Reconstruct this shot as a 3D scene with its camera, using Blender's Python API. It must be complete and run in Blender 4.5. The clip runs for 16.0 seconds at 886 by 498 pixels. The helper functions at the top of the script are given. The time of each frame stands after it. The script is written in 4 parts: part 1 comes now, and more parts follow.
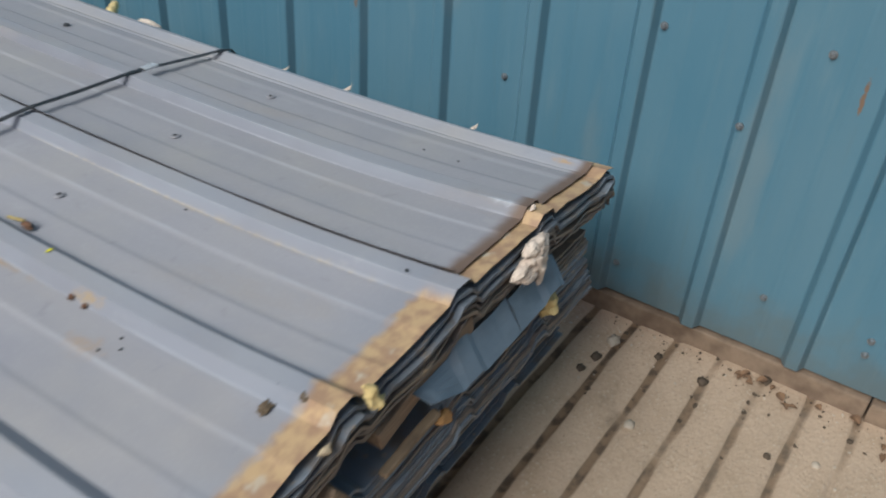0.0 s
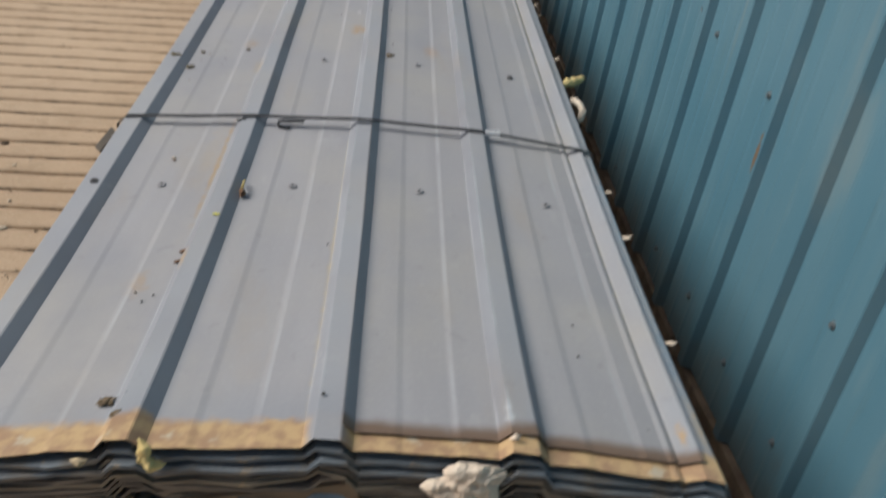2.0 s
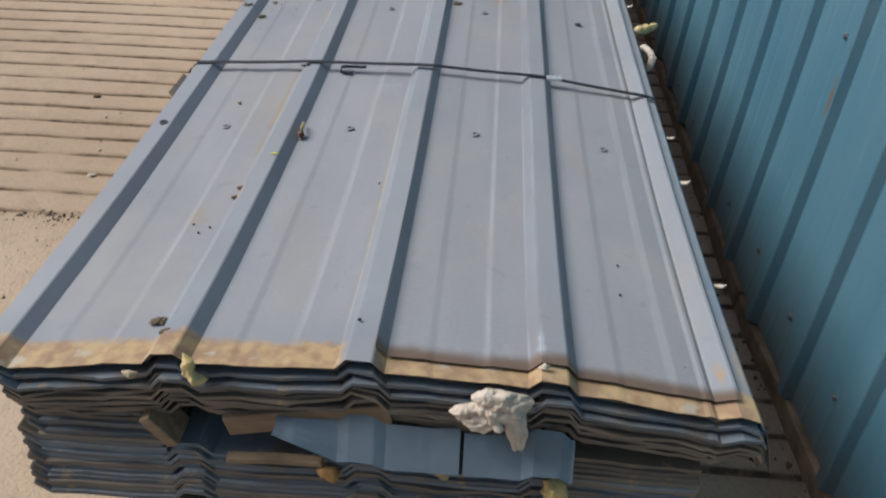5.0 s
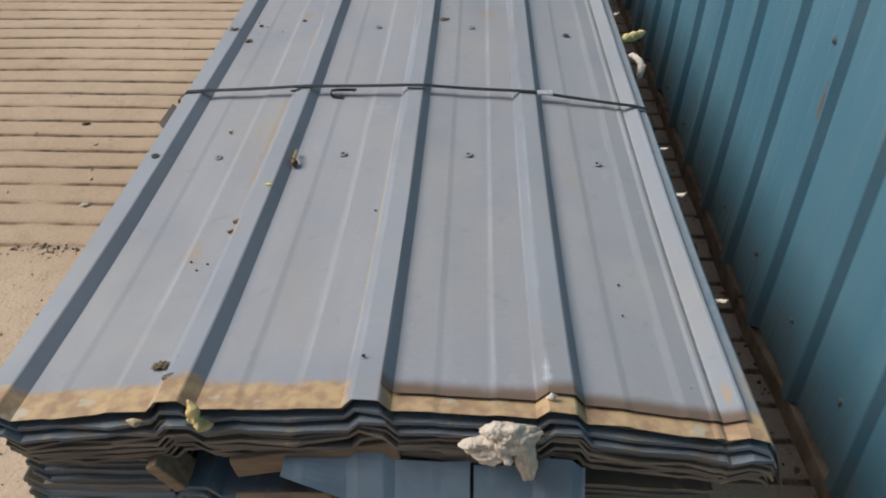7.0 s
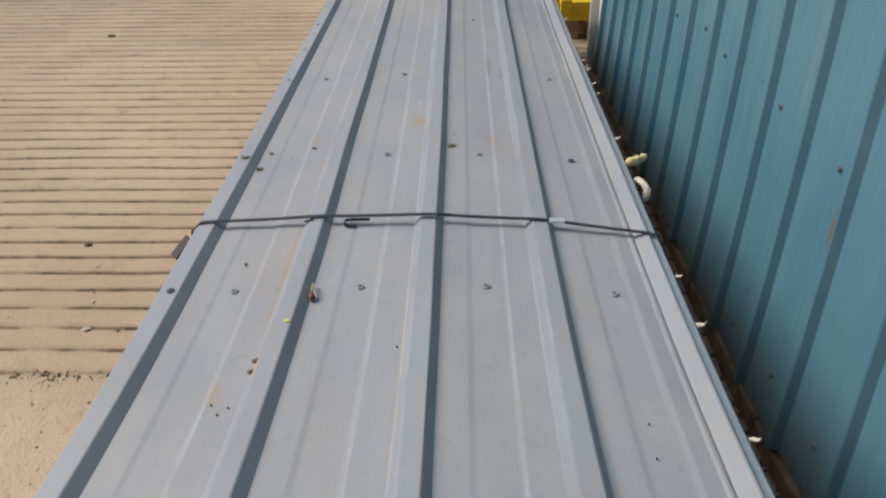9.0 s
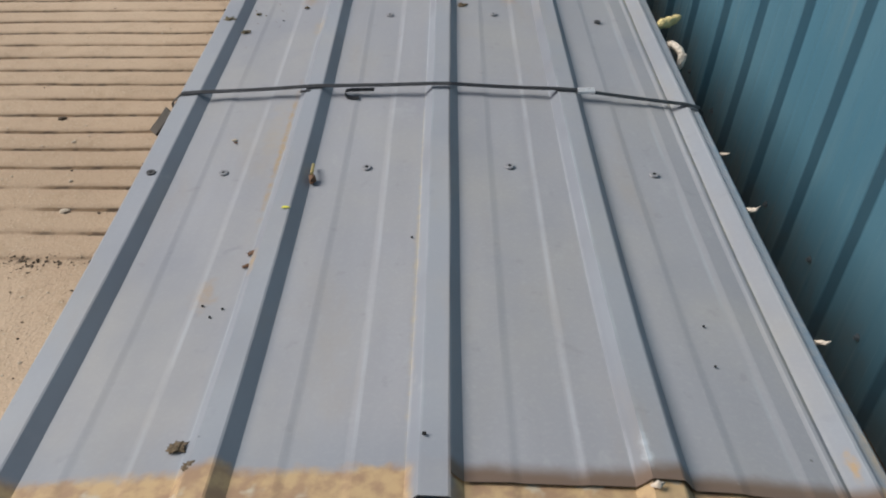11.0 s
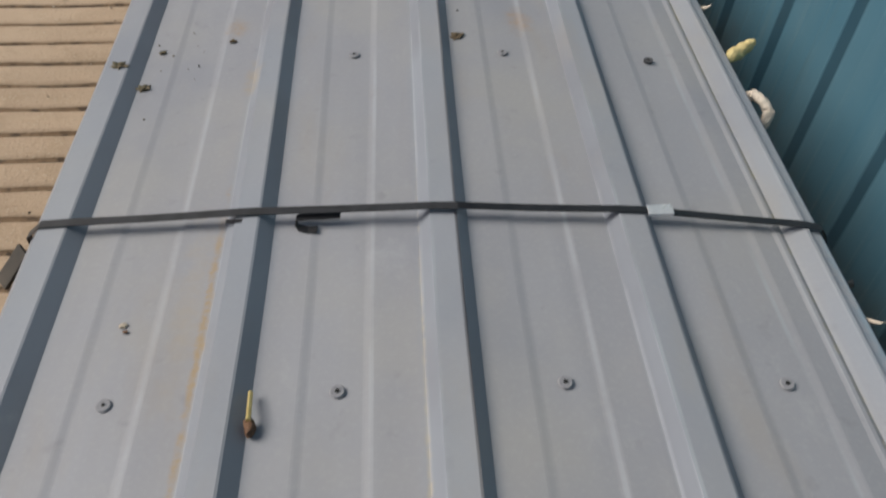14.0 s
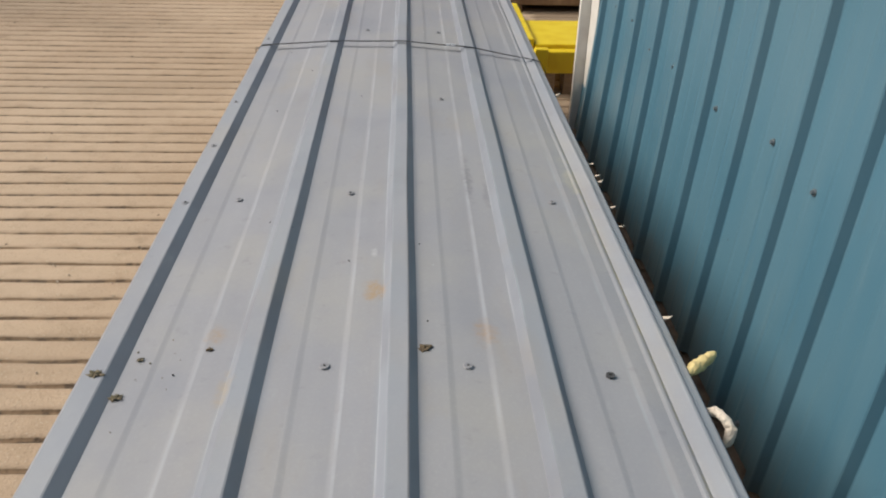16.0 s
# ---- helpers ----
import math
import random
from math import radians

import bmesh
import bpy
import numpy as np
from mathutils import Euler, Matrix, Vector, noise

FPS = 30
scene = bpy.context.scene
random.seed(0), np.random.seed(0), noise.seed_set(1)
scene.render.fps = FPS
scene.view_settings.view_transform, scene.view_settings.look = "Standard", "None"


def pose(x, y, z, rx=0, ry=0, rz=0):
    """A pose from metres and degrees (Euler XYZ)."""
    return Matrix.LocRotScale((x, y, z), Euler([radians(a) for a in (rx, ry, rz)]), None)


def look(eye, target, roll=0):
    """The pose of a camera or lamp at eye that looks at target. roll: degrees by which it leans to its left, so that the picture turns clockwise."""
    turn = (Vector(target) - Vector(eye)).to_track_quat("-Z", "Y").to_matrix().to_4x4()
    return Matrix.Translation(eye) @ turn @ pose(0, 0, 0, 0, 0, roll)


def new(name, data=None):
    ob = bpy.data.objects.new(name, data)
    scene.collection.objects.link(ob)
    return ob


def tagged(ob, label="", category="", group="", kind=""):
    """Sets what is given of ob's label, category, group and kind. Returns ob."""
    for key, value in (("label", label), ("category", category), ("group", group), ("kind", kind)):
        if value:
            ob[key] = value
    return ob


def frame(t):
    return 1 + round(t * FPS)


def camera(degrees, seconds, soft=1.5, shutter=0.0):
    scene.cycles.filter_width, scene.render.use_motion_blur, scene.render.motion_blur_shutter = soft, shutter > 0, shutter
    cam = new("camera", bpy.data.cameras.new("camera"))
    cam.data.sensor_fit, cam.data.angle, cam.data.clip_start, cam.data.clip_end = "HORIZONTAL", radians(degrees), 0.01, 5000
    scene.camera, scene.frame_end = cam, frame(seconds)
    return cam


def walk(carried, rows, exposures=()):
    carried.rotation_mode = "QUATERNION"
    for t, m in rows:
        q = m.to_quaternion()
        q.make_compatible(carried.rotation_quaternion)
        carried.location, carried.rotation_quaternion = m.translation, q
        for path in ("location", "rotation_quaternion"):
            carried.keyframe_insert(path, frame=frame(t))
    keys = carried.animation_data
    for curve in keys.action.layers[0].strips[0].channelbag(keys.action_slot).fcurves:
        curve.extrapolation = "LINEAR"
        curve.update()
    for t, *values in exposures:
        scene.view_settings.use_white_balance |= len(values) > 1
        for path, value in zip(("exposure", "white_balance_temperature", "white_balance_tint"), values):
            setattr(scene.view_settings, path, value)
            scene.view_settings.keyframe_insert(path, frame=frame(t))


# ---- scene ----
cam = camera(56.4, 16.0, soft=1.9, shutter=0.3)
PATH = [
    (0, (-0.743, -0.433, 1.383), (0.615, 0.412, 0.183), 2.8),
    (0.3, (-0.505, -0.37, 1.394), (0.776, 0.427, 0.082), 3.5),
    (0.5, (-0.386, -0.337, 1.39), (0.784, 0.547, 0.03), 4.2),
    (0.7, (-0.294, -0.325, 1.369), (0.628, 0.81, 0.005), 2.6),
    (1, (-0.188, -0.373, 1.366), (0.207, 1.0, -0.033), 1.1),
    (1.2, (-0.126, -0.438, 1.373), (0.101, 0.978, -0.021), -0.6),
    (1.5, (-0.045, -0.57, 1.391), (0.103, 0.911, 0.054), 0.7),
    (1.8, (0.011, -0.666, 1.41), (0.151, 0.882, 0.151), 3.8),
    (2, (0.07, -0.694, 1.443), (0.197, 0.948, 0.307), 4.8),
    (2.2, (0.131, -0.705, 1.457), (0.177, 1.02, 0.446), 4.8),
    (2.5, (0.17, -0.712, 1.478), (0.08, 1.088, 0.611), 3.1),
    (3, (0.154, -0.692, 1.514), (0.045, 1.155, 0.755), 1.9),
    (3.5, (0.137, -0.667, 1.486), (0.021, 1.17, 0.704), 1.9),
    (4, (0.138, -0.689, 1.461), (0.03, 1.124, 0.624), 1.1),
    (4.5, (0.142, -0.712, 1.443), (0.043, 0.981, 0.383), 0.6),
    (5, (0.146, -0.73, 1.415), (0.056, 0.86, 0.205), 1.3),
    (5.2, (0.148, -0.726, 1.411), (0.061, 0.842, 0.173), 0.6),
    (7.3, (0.136, -0.701, 1.45), (0.053, 0.904, 0.259), -1.3),
    (7.5, (0.138, -0.701, 1.452), (0.051, 0.92, 0.285), -1.5),
    (8, (0.134, -0.69, 1.453), (0.053, 0.98, 0.355), -1.3),
    (8.5, (0.097, -0.683, 1.47), (0.044, 0.989, 0.375), -0.9),
    (9, (0.075, -0.661, 1.493), (0.03, 1.065, 0.485), -1.0),
    (9.5, (0.058, -0.652, 1.523), (0.037, 1.134, 0.624), -0.6),
    (10, (0.046, -0.656, 1.481), (0.023, 1.057, 0.45), -0.7),
    (10.2, (0.024, -0.649, 1.468), (0.001, 1.027, 0.377), -0.9),
    (12.3, (0.022, -0.055, 1.326), (0.001, 1.385, -0.062), -0.4),
    (12.5, (-0.022, 0.007, 1.326), (-0.035, 1.439, -0.069), -0.8),
    (13, (-0.072, 0.105, 1.305), (-0.013, 1.509, -0.117), -0.2),
    (13.5, (-0.056, 0.148, 1.311), (0.022, 1.505, -0.156), 0.7),
    (14, (-0.045, 0.191, 1.361), (0.041, 1.573, -0.082), 0.8),
    (14.2, (-0.046, 0.207, 1.394), (0.058, 1.666, 0.03), 0.8),
    (14.5, (-0.049, 0.217, 1.43), (0.075, 1.818, 0.239), 0.8),
    (15, (-0.048, 0.23, 1.451), (0.079, 1.891, 0.343), 1.5),
    (15.5, (-0.024, 0.244, 1.495), (0.11, 1.996, 0.539), 1.3),
    (16, (0.016, 0.241, 1.472), (0.105, 1.976, 0.481), 1.4),
]
# the camera's own exposure and white balance drift
LOOKS = [
    (0.0, -0.15, 5964, 10), (0.5, -0.06, 6074, 10), (1.0, -0.13, 6278, 10), (1.5, -0.22, 6482, 10), (2.0, -0.12, 6463, 10), (2.5, 0.04, 6500, 10),
    (3.0, 0.10, 6482, 10), (3.5, 0.06, 6278, 10), (4.0, 0.0, 6093, 10), (4.5, -0.11, 6019, 10), (5.2, -0.10, 6038, 10), (7.5, -0.10, 6204, 10),
    (9.0, 0.0, 6296, 10), (10.0, -0.07, 6222, 10), (12.5, -0.22, 6204, 10), (13.0, -0.27, 6204, 10), (14.0, -0.28, 6389, 10), (14.5, -0.1, 6518, 10),
    (15.5, 0.04, 6556, 10), (16.0, 0.03, 6518, 10),
]
walk(cam, [(t, look(eye, target, roll)) for t, eye, target, roll in PATH], LOOKS)

# ---- world and light ----
world = bpy.data.worlds.new("sky")
scene.world = world
world.use_nodes = True
wn = world.node_tree
sky = wn.nodes.new("ShaderNodeTexSky")
sky.sky_type = "NISHITA"
sky.sun_disc = False
SUN_EL, SUN_AZ = 45.0, -83.0          # azimuth from +y towards +x
sky.sun_elevation = radians(SUN_EL)
sky.sun_rotation = radians(SUN_AZ)
sky.air_density, sky.dust_density, sky.ozone_density = 1.0, 4.0, 0.6
wn.links.new(sky.outputs[0], wn.nodes["Background"].inputs[0])
wn.nodes["Background"].inputs[1].default_value = 0.064
sun = new("sun", bpy.data.lights.new("sun", "SUN"))
sun.data.energy = 3.55
sun.data.angle = radians(34)
sun.data.color = (1.0, 0.95, 0.85)
az, el = radians(SUN_AZ), radians(SUN_EL)
sun_way = Vector((math.sin(az) * math.cos(el), math.cos(az) * math.cos(el), math.sin(el)))
sun.matrix_world = look(sun_way * 30, (0, 0, 0))


# ---- node helpers ----
class Nodes:
    def __init__(self, name, rough=0.6, metal=0.0, spec=0.5):
        self.mat = bpy.data.materials.new(name)
        self.mat.use_nodes = True
        self.t = self.mat.node_tree
        self.bsdf = self.t.nodes["Principled BSDF"]
        self.bsdf.inputs["Roughness"].default_value = rough
        self.bsdf.inputs["Metallic"].default_value = metal
        self.bsdf.inputs["Specular IOR Level"].default_value = spec
        self.co = self.t.nodes.new("ShaderNodeTexCoord").outputs["Object"]

    def put(self, socket, value):
        if isinstance(value, bpy.types.NodeSocket):
            self.t.links.new(value, socket)
        elif isinstance(value, tuple) and len(value) == 3 and socket.type == "RGBA":
            socket.default_value = (*value, 1)
        else:
            socket.default_value = value

    def math(self, op, a, b=0.0, clamp=False):
        n = self.t.nodes.new("ShaderNodeMath")
        n.operation, n.use_clamp = op, clamp
        self.put(n.inputs[0], a), self.put(n.inputs[1], b)
        return n.outputs[0]

    def xyz(self, v=None):
        n = self.t.nodes.new("ShaderNodeSeparateXYZ")
        self.put(n.inputs[0], v or self.co)
        return n.outputs

    def world_xyz(self):
        return self.xyz(self.t.nodes.new("ShaderNodeNewGeometry").outputs["Position"])

    def scaled(self, s):
        n = self.t.nodes.new("ShaderNodeMapping")
        self.put(n.inputs[0], self.co)
        n.inputs["Scale"].default_value = s
        return n.outputs[0]

    def noise(self, scale, detail=4.0, rough=0.55, co=None, stretch=None):
        n = self.t.nodes.new("ShaderNodeTexNoise")
        self.put(n.inputs["Vector"], co or (self.scaled(stretch) if stretch else self.co))
        n.inputs["Scale"].default_value, n.inputs["Detail"].default_value, n.inputs["Roughness"].default_value = scale, detail, rough
        return n.outputs[0]

    def voronoi(self, scale, stretch=None, feature="F1"):
        n = self.t.nodes.new("ShaderNodeTexVoronoi")
        n.feature = feature
        self.put(n.inputs["Vector"], self.scaled(stretch) if stretch else self.co)
        n.inputs["Scale"].default_value = scale
        return n.outputs[0]

    def ramp(self, v, lo, hi, a=0.0, b=1.0):
        n = self.t.nodes.new("ShaderNodeMapRange")
        n.interpolation_type = "SMOOTHSTEP"
        for s, x in zip(n.inputs, (v, lo, hi, a, b)):
            self.put(s, x)
        return n.outputs[0]

    def mix(self, f, a, b, blend="MIX"):
        n = self.t.nodes.new("ShaderNodeMix")
        n.data_type, n.blend_type = "RGBA", blend
        self.put(n.inputs[0], f), self.put(n.inputs[6], a), self.put(n.inputs[7], b)
        return n.outputs[2]

    def spot(self, x, y, rx, ry, soft=0.95, wob=0.75):
        """A blotch in the object's own x and y, with a ragged rim."""
        ox, oy, _ = self.xyz()
        dx = self.math("POWER", self.math("DIVIDE", self.math("SUBTRACT", ox, x), rx), 2.0)
        dy = self.math("POWER", self.math("DIVIDE", self.math("SUBTRACT", oy, y), ry), 2.0)
        d = self.math("ADD", self.math("SQRT", self.math("ADD", dx, dy)), self.math("MULTIPLY", self.math("SUBTRACT", self.noise(34, 5, 0.7), 0.5), wob * 4))
        return self.math("MULTIPLY", self.ramp(d, 1.25, 1.25 - soft * 1.2, 0.0, 1.0), self.ramp(self.noise(90, 4, 0.7), 0.3, 0.62, 0.35, 1.0))

    def random(self):
        return self.t.nodes.new("ShaderNodeObjectInfo").outputs["Random"]

    def bump(self, height, strength=0.3, distance=0.002):
        n = self.t.nodes.new("ShaderNodeBump")
        n.inputs["Strength"].default_value, n.inputs["Distance"].default_value = strength, distance
        self.put(n.inputs["Height"], height)
        self.put(self.bsdf.inputs["Normal"], n.outputs[0])

    def done(self, colour, rough=None):
        self.put(self.bsdf.inputs["Base Color"], colour)
        if rough is not None:
            self.put(self.bsdf.inputs["Roughness"], rough)
        return self.mat


def plain(name, colour, colour2, rough=0.6, metal=0.0, scale=30.0, bump=0.2, distance=0.001, stretch=None):
    n = Nodes(name, rough, metal)
    f = n.math("ADD", n.math("MULTIPLY", n.noise(scale, 5, stretch=stretch), 0.6), n.math("MULTIPLY", n.noise(scale * 0.13, 3), 0.4))
    n.bump(n.noise(scale * 4, 3, stretch=stretch), bump, distance)
    return n.done(n.mix(n.ramp(f, 0.35, 0.65), colour, colour2), n.ramp(f, 0.3, 0.7, rough - 0.08, rough + 0.08))


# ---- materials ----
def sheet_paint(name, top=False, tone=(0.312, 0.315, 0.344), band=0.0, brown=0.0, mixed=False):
    """Weathered grey-blue coating; streaks run along the sheet, with dry foam and rust at the end."""
    n = Nodes(name, 0.46, spec=0.3)
    ox, oy, oz = n.xyz()
    streak = n.noise(5, 3, stretch=(3.5, 0.4, 1))
    cloud = n.noise(2.3, 5, 0.6)
    fine = n.noise(160, 3)
    c = n.mix(n.ramp(streak, 0.35, 0.7), tone, tuple(v * 1.07 for v in tone))
    c = n.mix(n.math("MULTIPLY", n.ramp(cloud, 0.40, 0.68), 0.7), c, (tone[0] * 1.18, tone[1] * 1.14, tone[2] * 1.02))
    c = n.mix(n.math("MULTIPLY", n.ramp(fine, 0.45, 0.8), 0.12), c, (0.5, 0.5, 0.5))
    c = n.mix(n.math("MULTIPLY", n.ramp(n.noise(30, 4), 0.62, 0.75), 0.3), c, (0.2, 0.2, 0.215))
    scuff = n.noise(17, 6, 0.7, stretch=(1.6, 0.7, 1))
    c = n.mix(n.math("MULTIPLY", n.ramp(scuff, 0.6, 0.74), 0.3), c, (0.40, 0.41, 0.43))
    # steep rib flanks are coloured darker by slope: shade put into the coating
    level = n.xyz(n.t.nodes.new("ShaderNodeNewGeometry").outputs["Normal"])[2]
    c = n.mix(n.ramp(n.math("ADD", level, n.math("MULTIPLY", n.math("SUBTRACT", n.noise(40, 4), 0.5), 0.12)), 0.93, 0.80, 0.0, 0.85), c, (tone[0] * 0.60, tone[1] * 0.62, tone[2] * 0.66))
    crown = n.math("MULTIPLY", n.math("ABSOLUTE", n.math("SUBTRACT", n.math("FRACT", n.math("ADD", n.math("DIVIDE", ox, 0.25), 10.49)), 0.5)), 0.25)
    crown = n.math("MULTIPLY", n.ramp(crown, 0.046, 0.026), n.ramp(n.noise(3, 4), 0.3, 0.6, 0.1, 0.55))
    c = n.mix(crown, c, (tone[0] * 0.95, tone[1] * 1.04, tone[2] * 1.10))
    if top:
        dust = n.noise(3.2, 5, 0.62, stretch=(2.2, 0.7, 1))
        c = n.mix(n.math("MULTIPLY", n.ramp(dust, 0.52, 0.74), 0.26), c, (0.34, 0.285, 0.215))
        haze = n.noise(1.7, 4, 0.6, stretch=(1.5, 1.1, 1))
        c = n.mix(n.math("MULTIPLY", n.ramp(haze, 0.48, 0.7), 0.42), c, (0.235, 0.25, 0.295))
        # pale chalky drips, chips of bare metal and specks of dirt
        fleck = n.voronoi(26)
        c = n.mix(n.math("MULTIPLY", n.ramp(fleck, 0.052, 0.030), n.ramp(n.noise(4.5, 3), 0.60, 0.66)), c, (0.62, 0.64, 0.67))
        speck = n.voronoi(19, stretch=(1, 1.0, 1.02))
        c = n.mix(n.math("MULTIPLY", n.ramp(speck, 0.045, 0.028), n.ramp(n.noise(3.7, 3), 0.56, 0.62, 0.0, 0.85)), c, (0.06, 0.055, 0.05))
        # coating rubbed pale along the folded edges
        for x, half, k in ((-0.3375, 0.0028, 0.30), (-0.0885, 0.0028, 0.32), (0.1625, 0.0028, 0.34), (0.4025, 0.0028, 0.36), (0.2335, 0.0022, 0.5), (0.217, 0.002, 0.3), (-0.0285, 0.002, 0.35), (-0.279, 0.002, 0.25), (0.4615, 0.003, 0.15), (0.488, 0.0025, 0.25), (0.0195, 0.002, 0.3), (0.449, 0.003, 0.25), (-0.0135, 0.002, 0.25)):
            d = n.math("ABSOLUTE", n.math("SUBTRACT", n.math("ADD", ox, n.math("MULTIPLY", n.math("SUBTRACT", cloud, 0.5), 0.006)), x))
            c = n.mix(n.math("MULTIPLY", n.ramp(d, half * 1.6, half * 0.4), n.ramp(n.noise(7, 4, stretch=(1, 0.8, 1)), 0.36, 0.66, 0.05 * k, k * 0.9)), c, (0.47, 0.50, 0.55))
        wipe = n.noise(9, 5, 0.7, stretch=(1.0, 0.55, 1))
        c = n.mix(n.math("MULTIPLY", n.ramp(wipe, 0.62, 0.76), 0.28), c, (0.46, 0.46, 0.47))
        for x, y, rx, ry, k, col in (
                (-0.284, 0.80, 0.006, 0.24, 0.75, (0.40, 0.27, 0.12)), (-0.305, 0.86, 0.02, 0.16, 0.25, (0.42, 0.33, 0.2)),
                (-0.33, 0.37, 0.02, 0.035, 0.4, (0.4, 0.26, 0.12)), (-0.272, 0.43, 0.008, 0.03, 0.7, (0.42, 0.28, 0.1)),
                (-0.045, 1.60, 0.03, 0.035, 0.65, (0.4, 0.25, 0.1)), (0.16, 1.46, 0.025, 0.045, 0.45, (0.38, 0.24, 0.12)),
                (-0.32, 1.46, 0.02, 0.03, 0.5, (0.38, 0.25, 0.12)), (-0.28, 1.30, 0.014, 0.05, 0.4, (0.42, 0.31, 0.16)),
                (0.17, 2.12, 0.012, 0.13, 0.5, (0.12, 0.12, 0.13)), (0.21, 2.05, 0.01, 0.1, 0.35, (0.12, 0.12, 0.13)),
                (0.44, 2.2, 0.018, 0.12, 0.4, (0.5, 0.46, 0.34)), (0.457, 1.9, 0.0035, 1.1, 0.6, (0.42, 0.36, 0.20)),
                (-0.07, 0.9, 0.03, 0.03, 0.2, (0.55, 0.55, 0.57)), (-0.03, 0.35, 0.006, 0.3, 0.3, (0.36, 0.29, 0.2)),
                (0.508, 0.10, 0.010, 0.06, 0.85, (0.52, 0.38, 0.22)), (0.476, 0.075, 0.007, 0.03, 0.7, (0.46, 0.29, 0.12)), (0.508, 0.27, 0.011, 0.10, 0.6, (0.16, 0.25, 0.36)), (0.503, 0.40, 0.012, 0.55, 0.6, (0.20, 0.265, 0.33)), (0.500, 1.5, 0.010, 0.9, 0.4, (0.22, 0.27, 0.32)), (0.510, 0.02, 0.010, 0.03, 0.6, (0.30, 0.38, 0.48)), (-0.05, 1.75, 0.008, 0.02, 0.6, (0.6, 0.6, 0.62)), (0.458, 0.5, 0.0035, 0.6, 0.4, (0.45, 0.41, 0.30)), (-0.03, 0.55, 0.003, 0.5, 0.5, (0.46, 0.40, 0.30)), (0.512, 0.75, 0.006, 0.3, 0.5, (0.24, 0.34, 0.42)), (0.234, 0.07, 0.006, 0.03, 0.7, (0.55, 0.6, 0.66))):
            c = n.mix(n.math("MULTIPLY", n.spot(x, y, rx, ry), k), c, col)
    if mixed:
        # each sheet in the bundles has its own age: blue-grey, grey or brown with grime
        k = n.random()
        c = n.mix(n.ramp(k, 0.55, 0.75), c, (0.19, 0.165, 0.135))
        c = n.mix(n.math("MULTIPLY", n.ramp(k, 0.2, 0.05), 0.8), c, (0.19, 0.235, 0.285))
        c = n.mix(n.math("MULTIPLY", n.ramp(n.noise(13, 5, stretch=(1.5, 1, 3)), 0.48, 0.66), 0.6), c, (0.20, 0.16, 0.12))
        c = n.mix(n.math("MULTIPLY", n.ramp(n.noise(40, 4), 0.6, 0.7), 0.5), c, (0.42, 0.31, 0.18))
    if band:
        rim = n.math("ADD", oy, n.math("MULTIPLY", n.math("SUBTRACT", n.noise(14, 4), 0.5), 0.035))
        rim = n.math("ADD", rim, n.math("MULTIPLY", n.math("SUBTRACT", n.noise(60, 3), 0.5), 0.02))
        tan = n.mix(n.ramp(n.noise(38, 4), 0.35, 0.65), (0.62, 0.40, 0.155), (0.40, 0.215, 0.075))
        tan = n.mix(n.ramp(n.noise(20, 3), 0.6, 0.7), tan, (0.60, 0.50, 0.34))
        bare = n.math("ABSOLUTE", n.math("SUBTRACT", ox, -0.001))
        bare = n.ramp(n.math("ADD", bare, n.math("MULTIPLY", n.noise(30, 3), 0.012)), 0.022, 0.036, 0.06, 0.93)
        c = n.mix(n.math("MULTIPLY", n.ramp(rim, band + 0.012, band - 0.008), bare), c, tan)
        halo = n.ramp(rim, band + 0.10, band)
        c = n.mix(n.math("MULTIPLY", halo, 0.25), c, (0.19, 0.23, 0.29))
    if brown:
        rim = n.math("ADD", oy, n.math("MULTIPLY", n.math("SUBTRACT", n.noise(22, 4), 0.5), 0.02))
        c = n.mix(n.math("MULTIPLY", n.ramp(rim, brown + 0.022, brown - 0.004), 0.95), c, (0.155, 0.105, 0.075))
    n.bump(n.math("ADD", n.math("MULTIPLY", cloud, 1.0), n.math("MULTIPLY", fine, 0.12)), 0.25, 0.004)
    return n.done(c, n.ramp(streak, 0.3, 0.7, 0.40, 0.56))


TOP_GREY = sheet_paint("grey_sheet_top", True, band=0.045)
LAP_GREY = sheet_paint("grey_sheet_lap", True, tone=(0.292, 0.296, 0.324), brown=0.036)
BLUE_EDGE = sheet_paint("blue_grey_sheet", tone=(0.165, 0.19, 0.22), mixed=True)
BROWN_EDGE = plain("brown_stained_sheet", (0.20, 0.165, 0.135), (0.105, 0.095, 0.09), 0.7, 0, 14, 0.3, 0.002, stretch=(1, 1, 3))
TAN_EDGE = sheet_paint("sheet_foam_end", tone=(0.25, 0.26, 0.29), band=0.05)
BACK_COAT = plain("sheet_back_coat", (0.22, 0.19, 0.165), (0.15, 0.14, 0.135), 0.6, 0, 22, 0.1)


